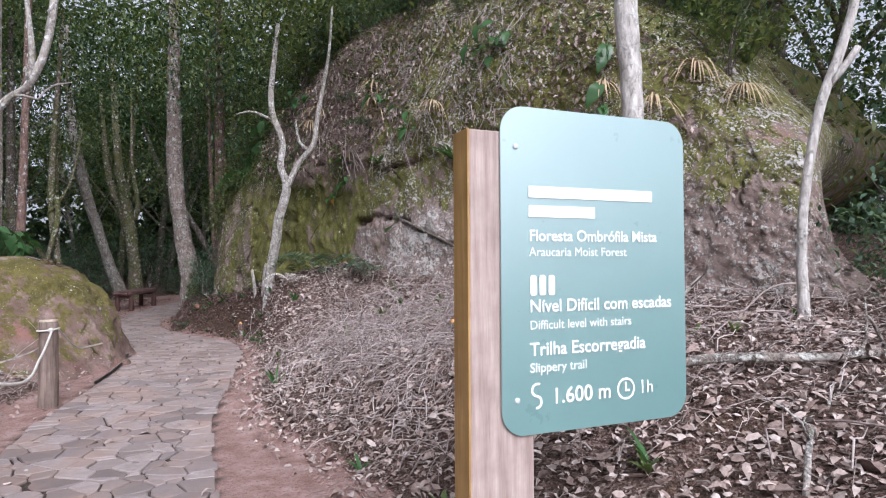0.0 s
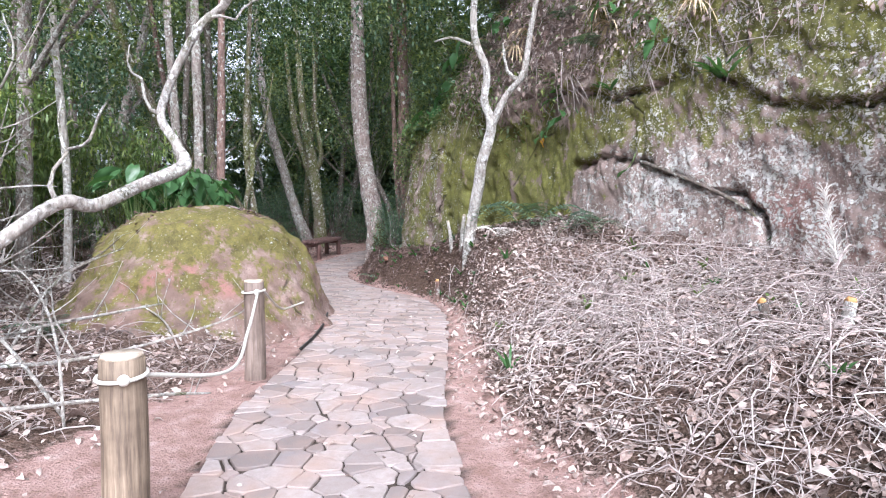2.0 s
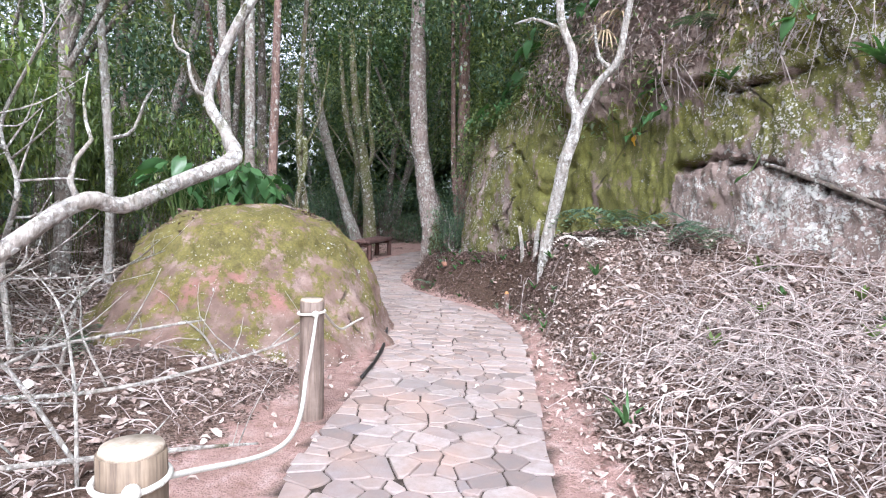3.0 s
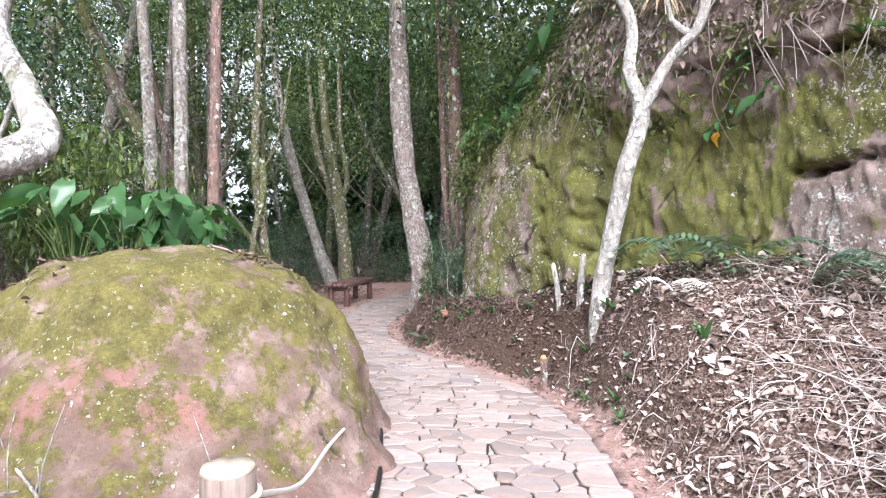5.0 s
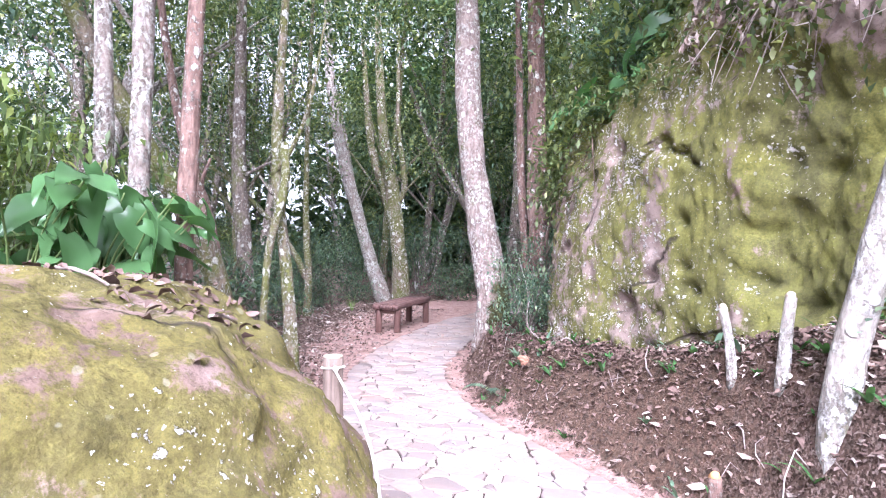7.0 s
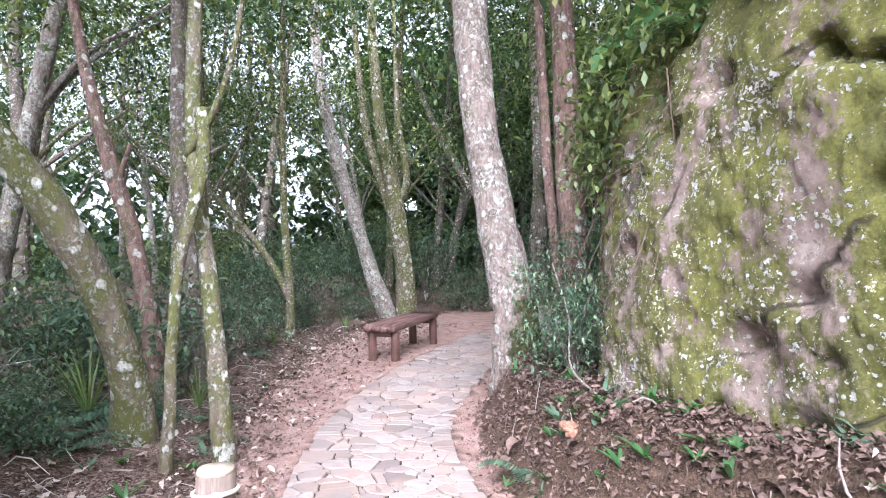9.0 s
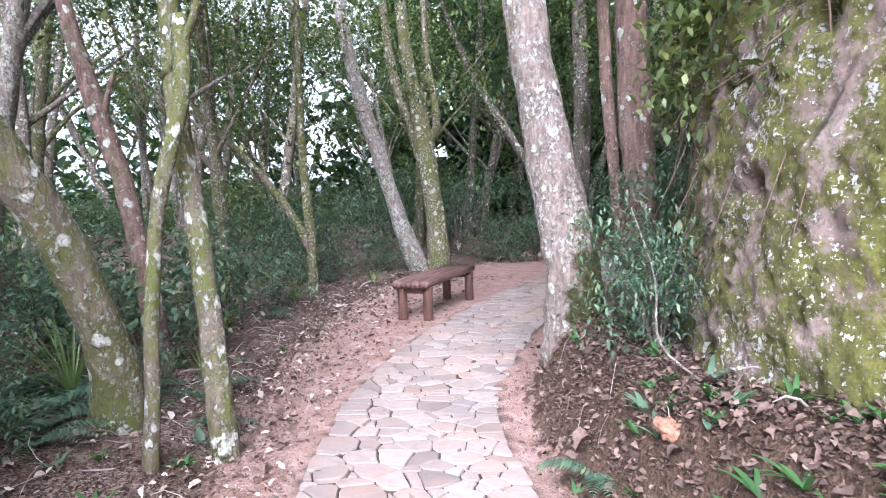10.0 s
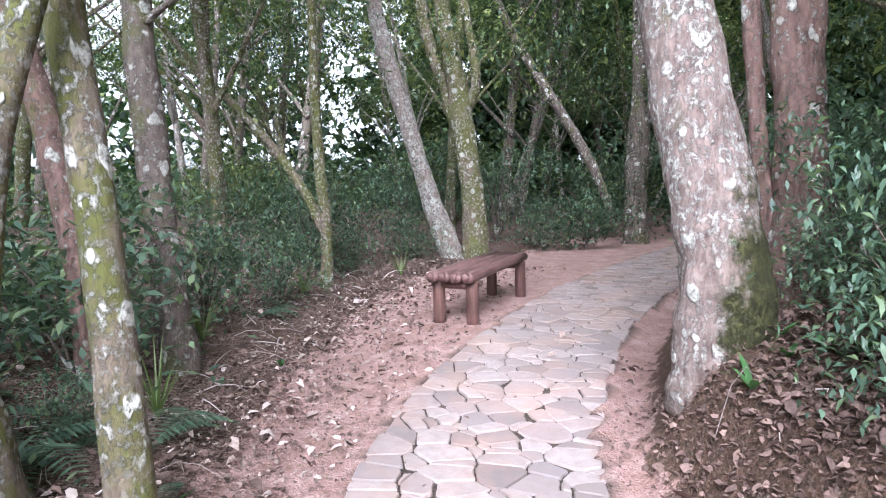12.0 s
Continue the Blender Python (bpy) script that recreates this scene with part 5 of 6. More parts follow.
def make_pipe():
    """The black pipe that lies along the edge of the paving by the boulder."""
    rows = [(float(path_left(y)) + 0.02 - 0.012 * math.sin(3 * y), y, float(path_z(y)) + 0.028 + h, 0.016) for y, h in ((6.95, 0.0), (7.1, 0.0), (7.4, 0.0), (7.8, 0.005), (8.2, 0.0), (8.6, 0.01), (9.0, 0.0), (9.3, 0.03))]
    tagged(tube("pipe", rows, PIPE, None, "", 8, 0.08), "thin black plastic pipe lying along the edge of the paving", "pipe")


PIPE = plain_material("black_plastic", (0.025, 0.023, 0.022), 0.5, 0.3)
make_pipe()


# ---- bench ----
def make_bench():
    x, y = -8.45, 16.99
    t = thing("bench", x, y, gz(x, y), "dark reddish-brown bench of four round logs beside the path", "bench")
    t.rotation_euler = (radians(1.6), 0, radians(3.6))
    for k in range(4):
        cx = -0.183 + 0.122 * k
        tube("slat", [(cx, -0.80 + 0.015 * (k % 2), 0.448, 0.052), (cx, -0.77, 0.45, 0.054), (cx, 0, 0.452, 0.054), (cx, 0.79, 0.45, 0.052)], BENCH_WOOD, t, "", 14, 0.2, 0.012, k)
    for sy in (-0.685, 0.685):
        tube("crossbar", [(-0.23, sy, 0.365, 0.042), (0, sy, 0.365, 0.042), (0.23, sy, 0.365, 0.042)], BENCH_LEG, t, "", 10, 0.1, 0.01, 9)
        for sx in (-0.175, 0.175):
            tube("leg", [(sx, sy, -0.08, 0.062), (sx, sy, 0.2, 0.06), (sx, sy, 0.395, 0.058)], BENCH_LEG, t, "", 14, 0.08, 0.015, 13)


make_bench()


# ---- leaf litter, brushwood ----
def scatter(rng, n, x0, x1, y0, y1, test):
    out = []
    while sum(len(o) for o in out) < n:
        x, y = rng.uniform(x0, x1, n), rng.uniform(y0, y1, n)
        r, l = edge_distances(x, y)
        ok = test(x, y, r - np.interp(y, SOILR_Y, SOILR_W), l - np.interp(y, SOILL_Y, SOILL_W))
        out.append(np.stack([x[ok], y[ok], ground_z(x[ok], y[ok])], 1))
    return np.vstack(out)[:n]


def make_litter():
    rng = np.random.RandomState(12)
    bank = scatter(rng, 58000, -7, 4.5, 1.2, 15, lambda x, y, r, l: (r > -0.03 + 0.25 * rng.rand(len(x)) ** 2) & (rng.rand(len(x)) < 1.2 / (1 + np.maximum(0, y - 8) * 0.22)))
    left = scatter(rng, 24000, -12, -3, 2, 18, lambda x, y, r, l: (l > -0.5 + 0.8 * rng.rand(len(x)) ** 0.5) & (np.hypot(x + 5.55, y - 8.15) > 1.45))
    loose = np.vstack([scatter(rng, 330, -11, 0, 2, 20, lambda x, y, r, l: ((r < 0) & (r > -1)) | ((l < 0) & (l > -2))),
                       scatter(rng, 5200, -12, -6, 11.5, 20, lambda x, y, r, l: (l < 0.3) & (l > -1.7 * rng.rand(len(x)) ** 1.8 - 0.1) & (edge_distances(x, y)[1] > 0.05)),
                       scatter(rng, 700, -8, 0, 2, 16, lambda x, y, r, l: (r < 0.05) & (r > -0.3) & (edge_distances(x, y)[0] > 0.03))])
    steep = scatter(rng, 24000, -7, -2, 9.8, 15, lambda x, y, r, l: r > -0.02 + 0.3 * rng.rand(len(x)) ** 2)
    around = scatter(rng, 15000, -14, 10, -6, 22, lambda x, y, r, l: ((r > 0.2) | (l > 0.2)) & (np.hypot(x + 5.55, y - 8.15) > 1.6))
    pts = np.vstack([bank, left, loose, steep, around])
    pts[:, 2] += 0.006 + 0.045 * rng.rand(len(pts)) ** 2
    # past y 9.4 most leaves get the dark tone, shade included
    darkened = (pts[:, 1] > 9.4 + 0.8 * rng.rand(len(pts))) & (rng.rand(len(pts)) < np.where(pts[:, 1] < 11.5, 0.86, 1.0)) & ((edge_distances(pts[:, 0], pts[:, 1])[0] > 0) | (rng.rand(len(pts)) < 0.75))
    for name, chosen, material, label in (("leaf_litter", pts[~darkened], LITTER, "brown and pinkish dry dead leaves on the forest floor"), ("moist_leaf_litter", pts[darkened], DARK_LITTER, "dark brown damp dead leaves with tree shade put into their colour")):
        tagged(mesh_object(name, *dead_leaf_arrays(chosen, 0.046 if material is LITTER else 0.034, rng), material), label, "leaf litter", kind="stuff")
    lines = []
    spots = scatter(rng, 3600, -3.2, 3.6, 2.2, 10, lambda x, y, r, l: (r > 0.12) & (rng.rand(len(x)) < np.exp(-((x - 0.3) ** 2 / 9 + (y - 6.6) ** 2 / 6))))
    for x, y, z in spots:
        az, ln = rng.normal(0.3, 1.5), rng.uniform(0.07, 0.42) * (1 + 1.2 * (rng.rand() < 0.10))
        r = 0.0012 + 0.0045 * rng.rand() ** 2.5
        h = abs(rng.normal(0, 0.07))
        dx, dy = math.cos(az) * ln, math.sin(az) * ln
        bx, by, ex, ey = rng.normal(0, 0.10 * ln, 4)
        z2 = gz(x + dx, y + dy)
        lines.append([(x, y, z + 0.01 + h * 0.3, r), (x + dx * 0.35 + bx, y + dy * 0.35 + by, (z + z2) / 2 + h + 0.02, r), (x + dx * 0.7 + ex, y + dy * 0.7 + ey, (z + z2) / 2 + h * 0.8 + 0.03, r * 0.9), (x + dx, y + dy, z2 + h * 1.2 + 0.01, r * 0.6)])
    for _ in range(420):
        x, y = (rng.normal(0.2, 1.2), rng.normal(6.5, 0.9)) if rng.rand() < 0.6 else (rng.normal(-1.1, 0.6), rng.normal(7.9, 0.6))
        if edge_distances(x, y)[0] < 0.75:
            continue
        az, ln, r, h = rng.normal(2.6, 0.9), rng.uniform(0.22, 0.7), rng.uniform(0.0014, 0.0042), rng.uniform(0.03, 0.26)
        dx, dy = math.cos(az) * ln / 2, math.sin(az) * ln / 2
        z, z1, z2 = gz(x, y), gz(x - dx, y - dy), gz(x + dx, y + dy)
        sag = rng.normal(0, 0.05, 3)
        lines.append([(x - dx, y - dy, z1 + 0.01, r), (x - dx * 0.3 + sag[0], y - dy * 0.3 + sag[1], z + h * 0.7, r), (x + dx * 0.4 + sag[1], y + dy * 0.4 + sag[2], z + h, r * 0.8), (x + dx, y + dy, z2 + h * rng.uniform(0.2, 1.2), r * 0.4)])
    ob = many_tubes("brushwood", lines, TWIG, sides=4, step=0.07)
    tagged(ob, "heap of dry pinkish-grey twigs and cut brushwood", "brushwood", kind="stuff")
    lines = []
    spots = np.vstack([scatter(rng, 1300, -7.8, -3.2, 2.2, 9, lambda x, y, r, l: (l > 0.1) & (np.hypot(x + 5.55, y - 8.15) > 1.5)), scatter(rng, 300, -12, -7, 11, 18, lambda x, y, r, l: l > 0.2), scatter(rng, 200, -6.5, -2.0, 8.6, 15, lambda x, y, r, l: r > 0.05)])
    for x, y, z in spots:
        az, ln, r = rng.rand() * 6.28, rng.uniform(0.06, 0.42) * (0.5 if x > -6.6 and y > 9.5 else 1.0), 0.0014 + 0.005 * rng.rand() ** 2
        dx, dy, h = math.cos(az) * ln, math.sin(az) * ln, abs(rng.normal(0, 0.07))
        lines.append([(x, y, z - 0.01, r), (x + dx * 0.5 + rng.normal(0, 0.03), y + dy * 0.5 + rng.normal(0, 0.03), z + h * 0.7 + 0.02, r), (x + dx, y + dy, gz(x + dx, y + dy) + h + 0.01, r * 0.5)])
    ob = many_tubes("fallen_twigs", lines, TWIG, sides=4, step=0.2)
    tagged(ob, "scattered dry twigs and sticks on the ground", "twigs", kind="stuff")


make_litter()


# ---- plants on and around the rock and the boulder ----
def blade_arrays(base, tip, width, droop, seg=6, fold=0.2):
    """A strap leaf from base to tip that arches and narrows."""
    base, tip = np.asarray(base, float), np.asarray(tip, float)
    d = tip - base
    side = np.cross(d, (0, 0, 1.0))
    side = side / (np.linalg.norm(side) + 1e-9)
    v = []
    for k in range(seg + 1):
        t = k / seg
        c = base + d * t + np.array([0, 0, droop * 4 * t * (1 - t)])
        w = width * 0.5 * (min(1, 0.45 + 2.2 * t) * (1 - t ** 2.2) + 0.02)
        v += [c - side * w + (0, 0, fold * w), c, c + side * w + (0, 0, fold * w)]
    f = []
    for k in range(seg):
        for j in (0, 1):
            a = 3 * k + j
            f.append((a, a + 1, a + 4, a + 3))
    return np.array(v), np.array(f)


def joined(name, pieces, material, parent=None, label=""):
    vs, fs, n = [], [], 0
    for v, f in pieces:
        vs.append(v)
        fs.append(f + n)
        n += len(v)
    return mesh_object(name, np.vstack(vs), np.vstack(fs), material, parent, label, True)


def strap_plant(name, place, label, n, length, width, material, rng, category="plant", lean=(0, 0, 0), up=0.7, droop=0.12, group=""):
    """A tuft of strap leaves."""
    t = thing(name, *place, label, category, group)
    for k in range(n):
        az, l = rng.rand() * 6.28, length * rng.uniform(0.6, 1.1)
        u = up * rng.uniform(0.3, 1.2)
        tip = np.array([math.cos(az), math.sin(az), u]) + np.array(lean)
        tip = tip / np.linalg.norm(tip) * l
        v, f = blade_arrays((0, 0, 0), tip, width * rng.uniform(0.7, 1.2), droop * l)
        mesh_object("leaf", v, f, material, t, smooth_faces=True)
    return t


def heart_leaf(length, width):
    """A broad pointed leaf with a sunken midrib, lying along +x and drooping."""
    v, f = [], []
    rows = 9
    for k in range(rows + 1):
        t = k / rows
        w = width * 0.5 * (math.sin(math.pi * min(1, t * 0.9 + 0.12)) ** 0.75) * (1 - 0.35 * t) * (1.15 if k < rows else 0.02)
        x, z = length * (t - 0.12), -0.45 * length * t * t
        for j in range(-2, 3):
            back_lobe = 0.1 * length * (abs(j) / 2) * (1 - t) ** 3
            v.append((x - back_lobe, w * j / 2, z + 0.10 * w * abs(j) + 0.012 * math.sin(9 * t + j)))
    for k in range(rows):
        for j in range(4):
            a = 5 * k + j
            f.append((a, a + 1, a + 6, a + 5))
    return np.array(v), np.array(f)


HEART = [heart_leaf(l, w) for l, w in ((0.36, 0.22), (0.28, 0.15), (0.44, 0.25))]


def broad_plant(place, label, n, height, reach, rng, scale=1.0, category="plant", hang=0.0, facing=None):
    """Broad leaves on arching stalks from one root."""
    t = thing("broad_leaved_plant", *place, label, category, "broad-leaved plants")
    for k in range(n):
        az = rng.rand() * 6.28 if facing is None else facing + rng.normal(0, 0.7)
        r, h = reach * rng.uniform(0.3, 1.2), height * rng.uniform(0.72, 1.06)
        if hang:
            h = height * rng.uniform(-1.0, 0.3)
        end = np.array([r * math.cos(az), r * math.sin(az), h])
        stalk = tube("stalk", [(0, 0, 0, 0.009), (end[0] * 0.35, end[1] * 0.35, h * 0.7 + 0.03, 0.007), (*end, 0.005)], LEAF_GRASS, t, "", 5, 0.12)
        v, f = HEART[k % 3]
        ob = mesh_object("leaf", v * scale * rng.uniform(0.7, 1.2), f, LEAF_BRIGHT, t, smooth_faces=True)
        ob.matrix_basis = Matrix.Translation(end) @ pose(0, 0, 0, rng.normal(0, 24), rng.uniform(-8, 70), math.degrees(az) + rng.normal(0, 25))
    return t


def fern(place, label, n, length, material, rng, facing=None, category="fern", lift=0.55):
    """Fronds with paired leaflets."""
    t = thing("fern", *place, label, category, "ferns")
    for _ in range(n):
        az = rng.rand() * 6.28 if facing is None else facing + rng.normal(0, 0.8)
        l = length * rng.uniform(0.65, 1.1)
        d = np.array([math.cos(az), math.sin(az), 0])
        side = np.array([-d[1], d[0], 0])
        pieces = []
        m = 18
        for k in range(1, m + 1):
            u = k / m
            c = d * l * u + np.array([0, 0, l * (lift * u * 1.5 - lift * 1.5 * u * u)])
            w = l * 0.23 * math.sin(math.pi * min(1, u * 0.85 + 0.13)) ** 0.8
            for s in (-1, 1):
                pieces.append(blade_arrays(c, c + side * s * w + d * w * 0.35 - np.array([0, 0, w * 0.25]), l * 0.05, 0.0, 2))
        joined("frond", pieces, material, t)
    return t


def make_plants():
    rng = np.random.RandomState(33)
    for x, y, n in ((-6.85, 9.75, 20), (-6.6, 9.45, 24), (-6.7, 9.35, 24), (-6.85, 9.05, 22), (-7.05, 8.7, 20), (-6.9, 9.6, 18)):
        broad_plant((x, y, gz(x, y)), "lush plant with broad glossy green leaves behind the boulder", n, 1.5, 0.40, rng, 0.78)
    # plants hanging at the upper left corner of the rock
    for w, z, n in ((10.6, 3.5, 7), (10.9, 3.3, 6), (10.2, 3.9, 7), (11.4, 3.3, 6), (9.6, 4.2, 5), (12.3, 3.4, 6)):
        p = on_rock(w, z, 0.02)
        broad_plant(p, "cluster of broad green leaves hanging on the rock", n, 0.35, 0.45, rng, 0.85, hang=1, facing=-2.3)
    for w, z, n in ((6.75, 2.75, 4), (7.2, 2.6, 5), (6.9, 2.95, 3), (5.4, 2.05, 1), (8.1, 3.4, 4), (0.2, 2.3, 4), (0.0, 2.0, 3)):
        p = on_rock(w, z, 0.0)
        broad_plant(p, "small broad-leaved plant rooted in a crack of the rock", n, 0.22, 0.2, rng, 0.40, hang=1, facing=-2.3)
    # strap-leaved plants on the rock
    for w, z, n, l in ((4.42, 2.72, 9, 0.5), (4.3, 2.68, 6, 0.4), (5.95, 2.86, 14, 0.24), (5.7, 2.8, 9, 0.2), (6.3, 2.0, 8, 0.2)):
        strap_plant("rock_plant", on_rock(w, z, 0.03), "bright green strap-leaved plant growing from a rock crack", n, l, 0.045, LEAF_BRIGHT, rng, lean=(-0.5, -0.6, 0), up=0.6, group="plants on the rock")
    strap_plant("yucca", on_rock(1.15, 3.5, 0.1), "large grey-green spiky rosette on top of the rock", 46, 0.85, 0.035, LEAF_OLIVE, rng, lean=(-0.2, -0.3, 0.3), up=0.9)
    for x, y in ((3.75, 4.75), (4.1, 5.2)):
        strap_plant("agave", (x, y, gz(x, y)), "grey-green spiky rosette at the foot of the rock", 30, 0.75, 0.035, LEAF_OLIVE, rng, up=0.8)
    # dry fronds that hang over the upper rock
    for w, z, n, l in ((7.75, 3.75, 26, 0.6), (7.5, 3.95, 20, 0.5), (5.85, 3.6, 16, 0.45), (1.4, 3.35, 30, 0.75), (1.0, 3.1, 26, 0.6), (9.0, 4.2, 14, 0.5), (1.7, 3.0, 18, 0.7)):
        t = strap_plant("dry_tuft", on_rock(w, z, 0.06), "tuft of dry straw-coloured fronds hanging on the rock", n, l, 0.022, STRAW, rng, lean=(-0.45, -0.5, -1.3), up=0.4, droop=0.25, group="dry tufts on the rock")
    # ferns at the foot of the mossy recess, and on the rock
    for x, y, n, l in ((-1.75, 9.55, 8, 0.75), (-1.35, 9.3, 6, 0.6), (-2.05, 9.9, 6, 0.7), (-1.0, 9.05, 5, 0.5)):
        fern((x, y, gz(x, y) + 0.02), "green fern with arching fronds at the foot of the rock", n, l, LEAF_BLUE, rng, lift=1.1)
    for w, z in ((8.05, 3.7), (8.5, 3.9), (10.9, 2.9)):
        fern(on_rock(w, z, 0.03), "green fern growing on the rock face", 5, 0.5, LEAF_BLUE, rng, facing=-2.3)
    for k in range(26):
        w, z = rng.uniform(1.6, 9.0), rng.uniform(3.0, 5.2)
        if k % 3 == 0:
            fern(on_rock(w, z, 0.03), "green fern growing on the rock face", 5, rng.uniform(0.3, 0.5), LEAF_BLUE, rng, facing=-2.3)
        elif k % 3 == 1:
            broad_plant(on_rock(w, z, 0.02), "cluster of broad green leaves hanging on the rock", 5, 0.3, 0.3, rng, 0.6, hang=1, facing=-2.3)
        else:
            strap_plant("dry_tuft", on_rock(w, z, 0.06), "tuft of dry straw-coloured fronds hanging on the rock", 16, 0.45, 0.02, STRAW, rng, lean=(-0.45, -0.5, -1.3), up=0.4, droop=0.25, group="dry tufts on the rock")
    fern((-2.2, 9.38, gz(-2.2, 9.38) + 0.05), "bleached dead fern frond bent over the leaf litter", 4, 0.42, STRAW_PALE, rng, lift=0.9)
    for x, y, n, l in ((-8.6, 12.0, 8, 0.55), (-8.95, 12.2, 9, 0.7), (-9.15, 11.7, 8, 0.6), (-8.3, 11.75, 6, 0.4), (-4.9, 3.9, 6, 0.5), (-5.9, 6.3, 7, 0.5), (-8.75, 12.65, 9, 0.6), (-8.5, 13.15, 7, 0.45), (-9.3, 12.5, 9, 0.65), (-7.9, 12.75, 4, 0.3), (-10.1, 15.4, 7, 0.5), (-5.35, 12.9, 5, 0.3)):
        fern((x, y, gz(x, y)), "green fern beside the path", n, l, LEAF_BLUE, rng)
    # grass tufts left of the path
    for x, y, n, l in ((-9.0, 12.4, 40, 0.8), (-8.8, 13.4, 24, 0.5), (-9.9, 14.6, 26, 0.5), (-10.6, 16.6, 24, 0.5), (-4.6, 3.3, 18, 0.6), (-4.2, 3.6, 14, 0.5), (-10.3, 18.2, 24, 0.45)):
        strap_plant("grass_tuft", (x, y, gz(x, y)), "tuft of long thin green grass", n, l, 0.012, LEAF_GRASS, rng, "grass", up=1.6, group="grass tufts")
    # the pale plume
    t = thing("grass_plume", 0.9, 7.4, gz(0.9, 7.4), "dry white feathery plume standing in the brushwood", "plume")
    lines = []
    for k in range(130):
        u = rng.rand()
        c = np.array([-0.12 * u + 0.03, 0, 0.1 + 0.62 * u])
        a = rng.rand() * 6.28
        e = c + np.array([math.cos(a) * 0.12, math.sin(a) * 0.06, 0.16 * rng.rand() + 0.02]) * (1.1 - 0.5 * u)
        lines.append([(*c, 0.003), (*((c + e) / 2 + (0, 0, 0.02)), 0.0025), (*e, 0.001)])
    many_tubes("feather", lines, STRAW_PALE, t)
    tube("stem", [(0.04, 0, -0.05, 0.008), (0.0, 0, 0.3, 0.006), (-0.09, 0, 0.72, 0.003)], STRAW_PALE, t, "", 6, 0.1)
    # yellow leaf on the moss
    p = on_rock(7.25, 2.43, 0.03)
    v, f = heart_leaf(0.11, 0.08)
    ob = mesh_object("fallen_leaf", v, f, YELLOW, smooth_faces=True)
    ob.matrix_basis = Matrix.Translation(p) @ pose(0, 0, 0, 0, 70, -140)
    tagged(ob, "single orange-yellow leaf caught on the mossy rock", "leaf")
    # little green seedlings in the litter
    for k, (x, y, _) in enumerate(scatter(rng, 46, -3, 3.5, 2.6, 9.5, lambda x, y, r, l: r > 0.05)):
        strap_plant("seedling", (x, y, gz(x, y)), "small green seedling among the dead leaves", rng.randint(4, 9), rng.uniform(0.1, 0.26), 0.035, LEAF_BRIGHT if k % 2 else LEAF_GRASS, rng, up=1.1, group="seedlings in the litter")
    for k, (x, y, _) in enumerate(np.vstack([scatter(rng, 110, -6.6, -2.4, 8.8, 14.5, lambda x, y, r, l: (r > 0.02) & (r < 1.0)), scatter(rng, 26, -10, -7.2, 11.5, 15, lambda x, y, r, l: l > 0.1)])):
        strap_plant("seedling", (x, y, gz(x, y)), "small green seedling among the dead leaves", rng.randint(5, 10), rng.uniform(0.06, 0.2), 0.032, LEAF_BRIGHT if k % 3 else LEAF_BLUE, rng, up=0.8, group="seedlings in the litter")


STRAW_PALE = litter_material("bleached_straw", (0.50, 0.45, 0.40), (0.66, 0.62, 0.57), (0.80, 0.77, 0.73))
YELLOW = plain_material("yellow_leaf", (0.62, 0.33, 0.03), 0.5, 0.2)
make_plants()


# ---- stumps, stakes and fallen branches ----
CUT_ORANGE = wood_material("fresh_cut_wood", (0.42, 0.20, 0.07), (0.62, 0.36, 0.16), 0.7, 30, (1, 1, 1))


def stake(x, y, h, r, lean, bark, label, cut):
    t = thing("stump", x, y, gz(x, y), label, "stump", "cut stumps")
    tube("stem", [(0, 0, -0.08, r * 1.15), (lean * 0.4, 0, h * 0.5, r), (lean, 0, h, r * 0.9)], bark, t, "", 10, 0.05, 0.05, int(x * 50) % 97)
    bm = bmesh.new()
    bmesh.ops.create_cone(bm, cap_ends=True, segments=10, radius1=r * 0.93, radius2=r * 0.55, depth=r * 0.9, matrix=Matrix.Translation((lean, 0, h + r * 0.3)) @ pose(0, 0, 0, 25, 10, 0))
    part("cut", bm, cut, t, "slanting pale cut")


def branch(label, rows, bark, seed, twigs=6, spread=0.35, group="fallen branches"):
    rng = np.random.RandomState(seed)
    x, y, z = rows[0][:3]
    t = thing("branch", x, y, z, label, "branch", group)
    rel = np.asarray(rows, float) - (x, y, z, 0)
    tube("main_stem", rel, bark, t, "", 8, 0.08, 0.06, seed)
    c = curve_points(rel, 30)
    for k in range(twigs):
        p = c[rng.randint(6, 29)]
        d = rng.normal(size=3) * spread
        d[2] = abs(d[2]) * 0.8
        tube("twig", [(*p[:3], p[3] * 0.55), (*(p[:3] + d * 0.5 + rng.normal(size=3) * 0.03), p[3] * 0.4), (*(p[:3] + d), p[3] * 0.18)], bark, t, "", 5, 0.08)


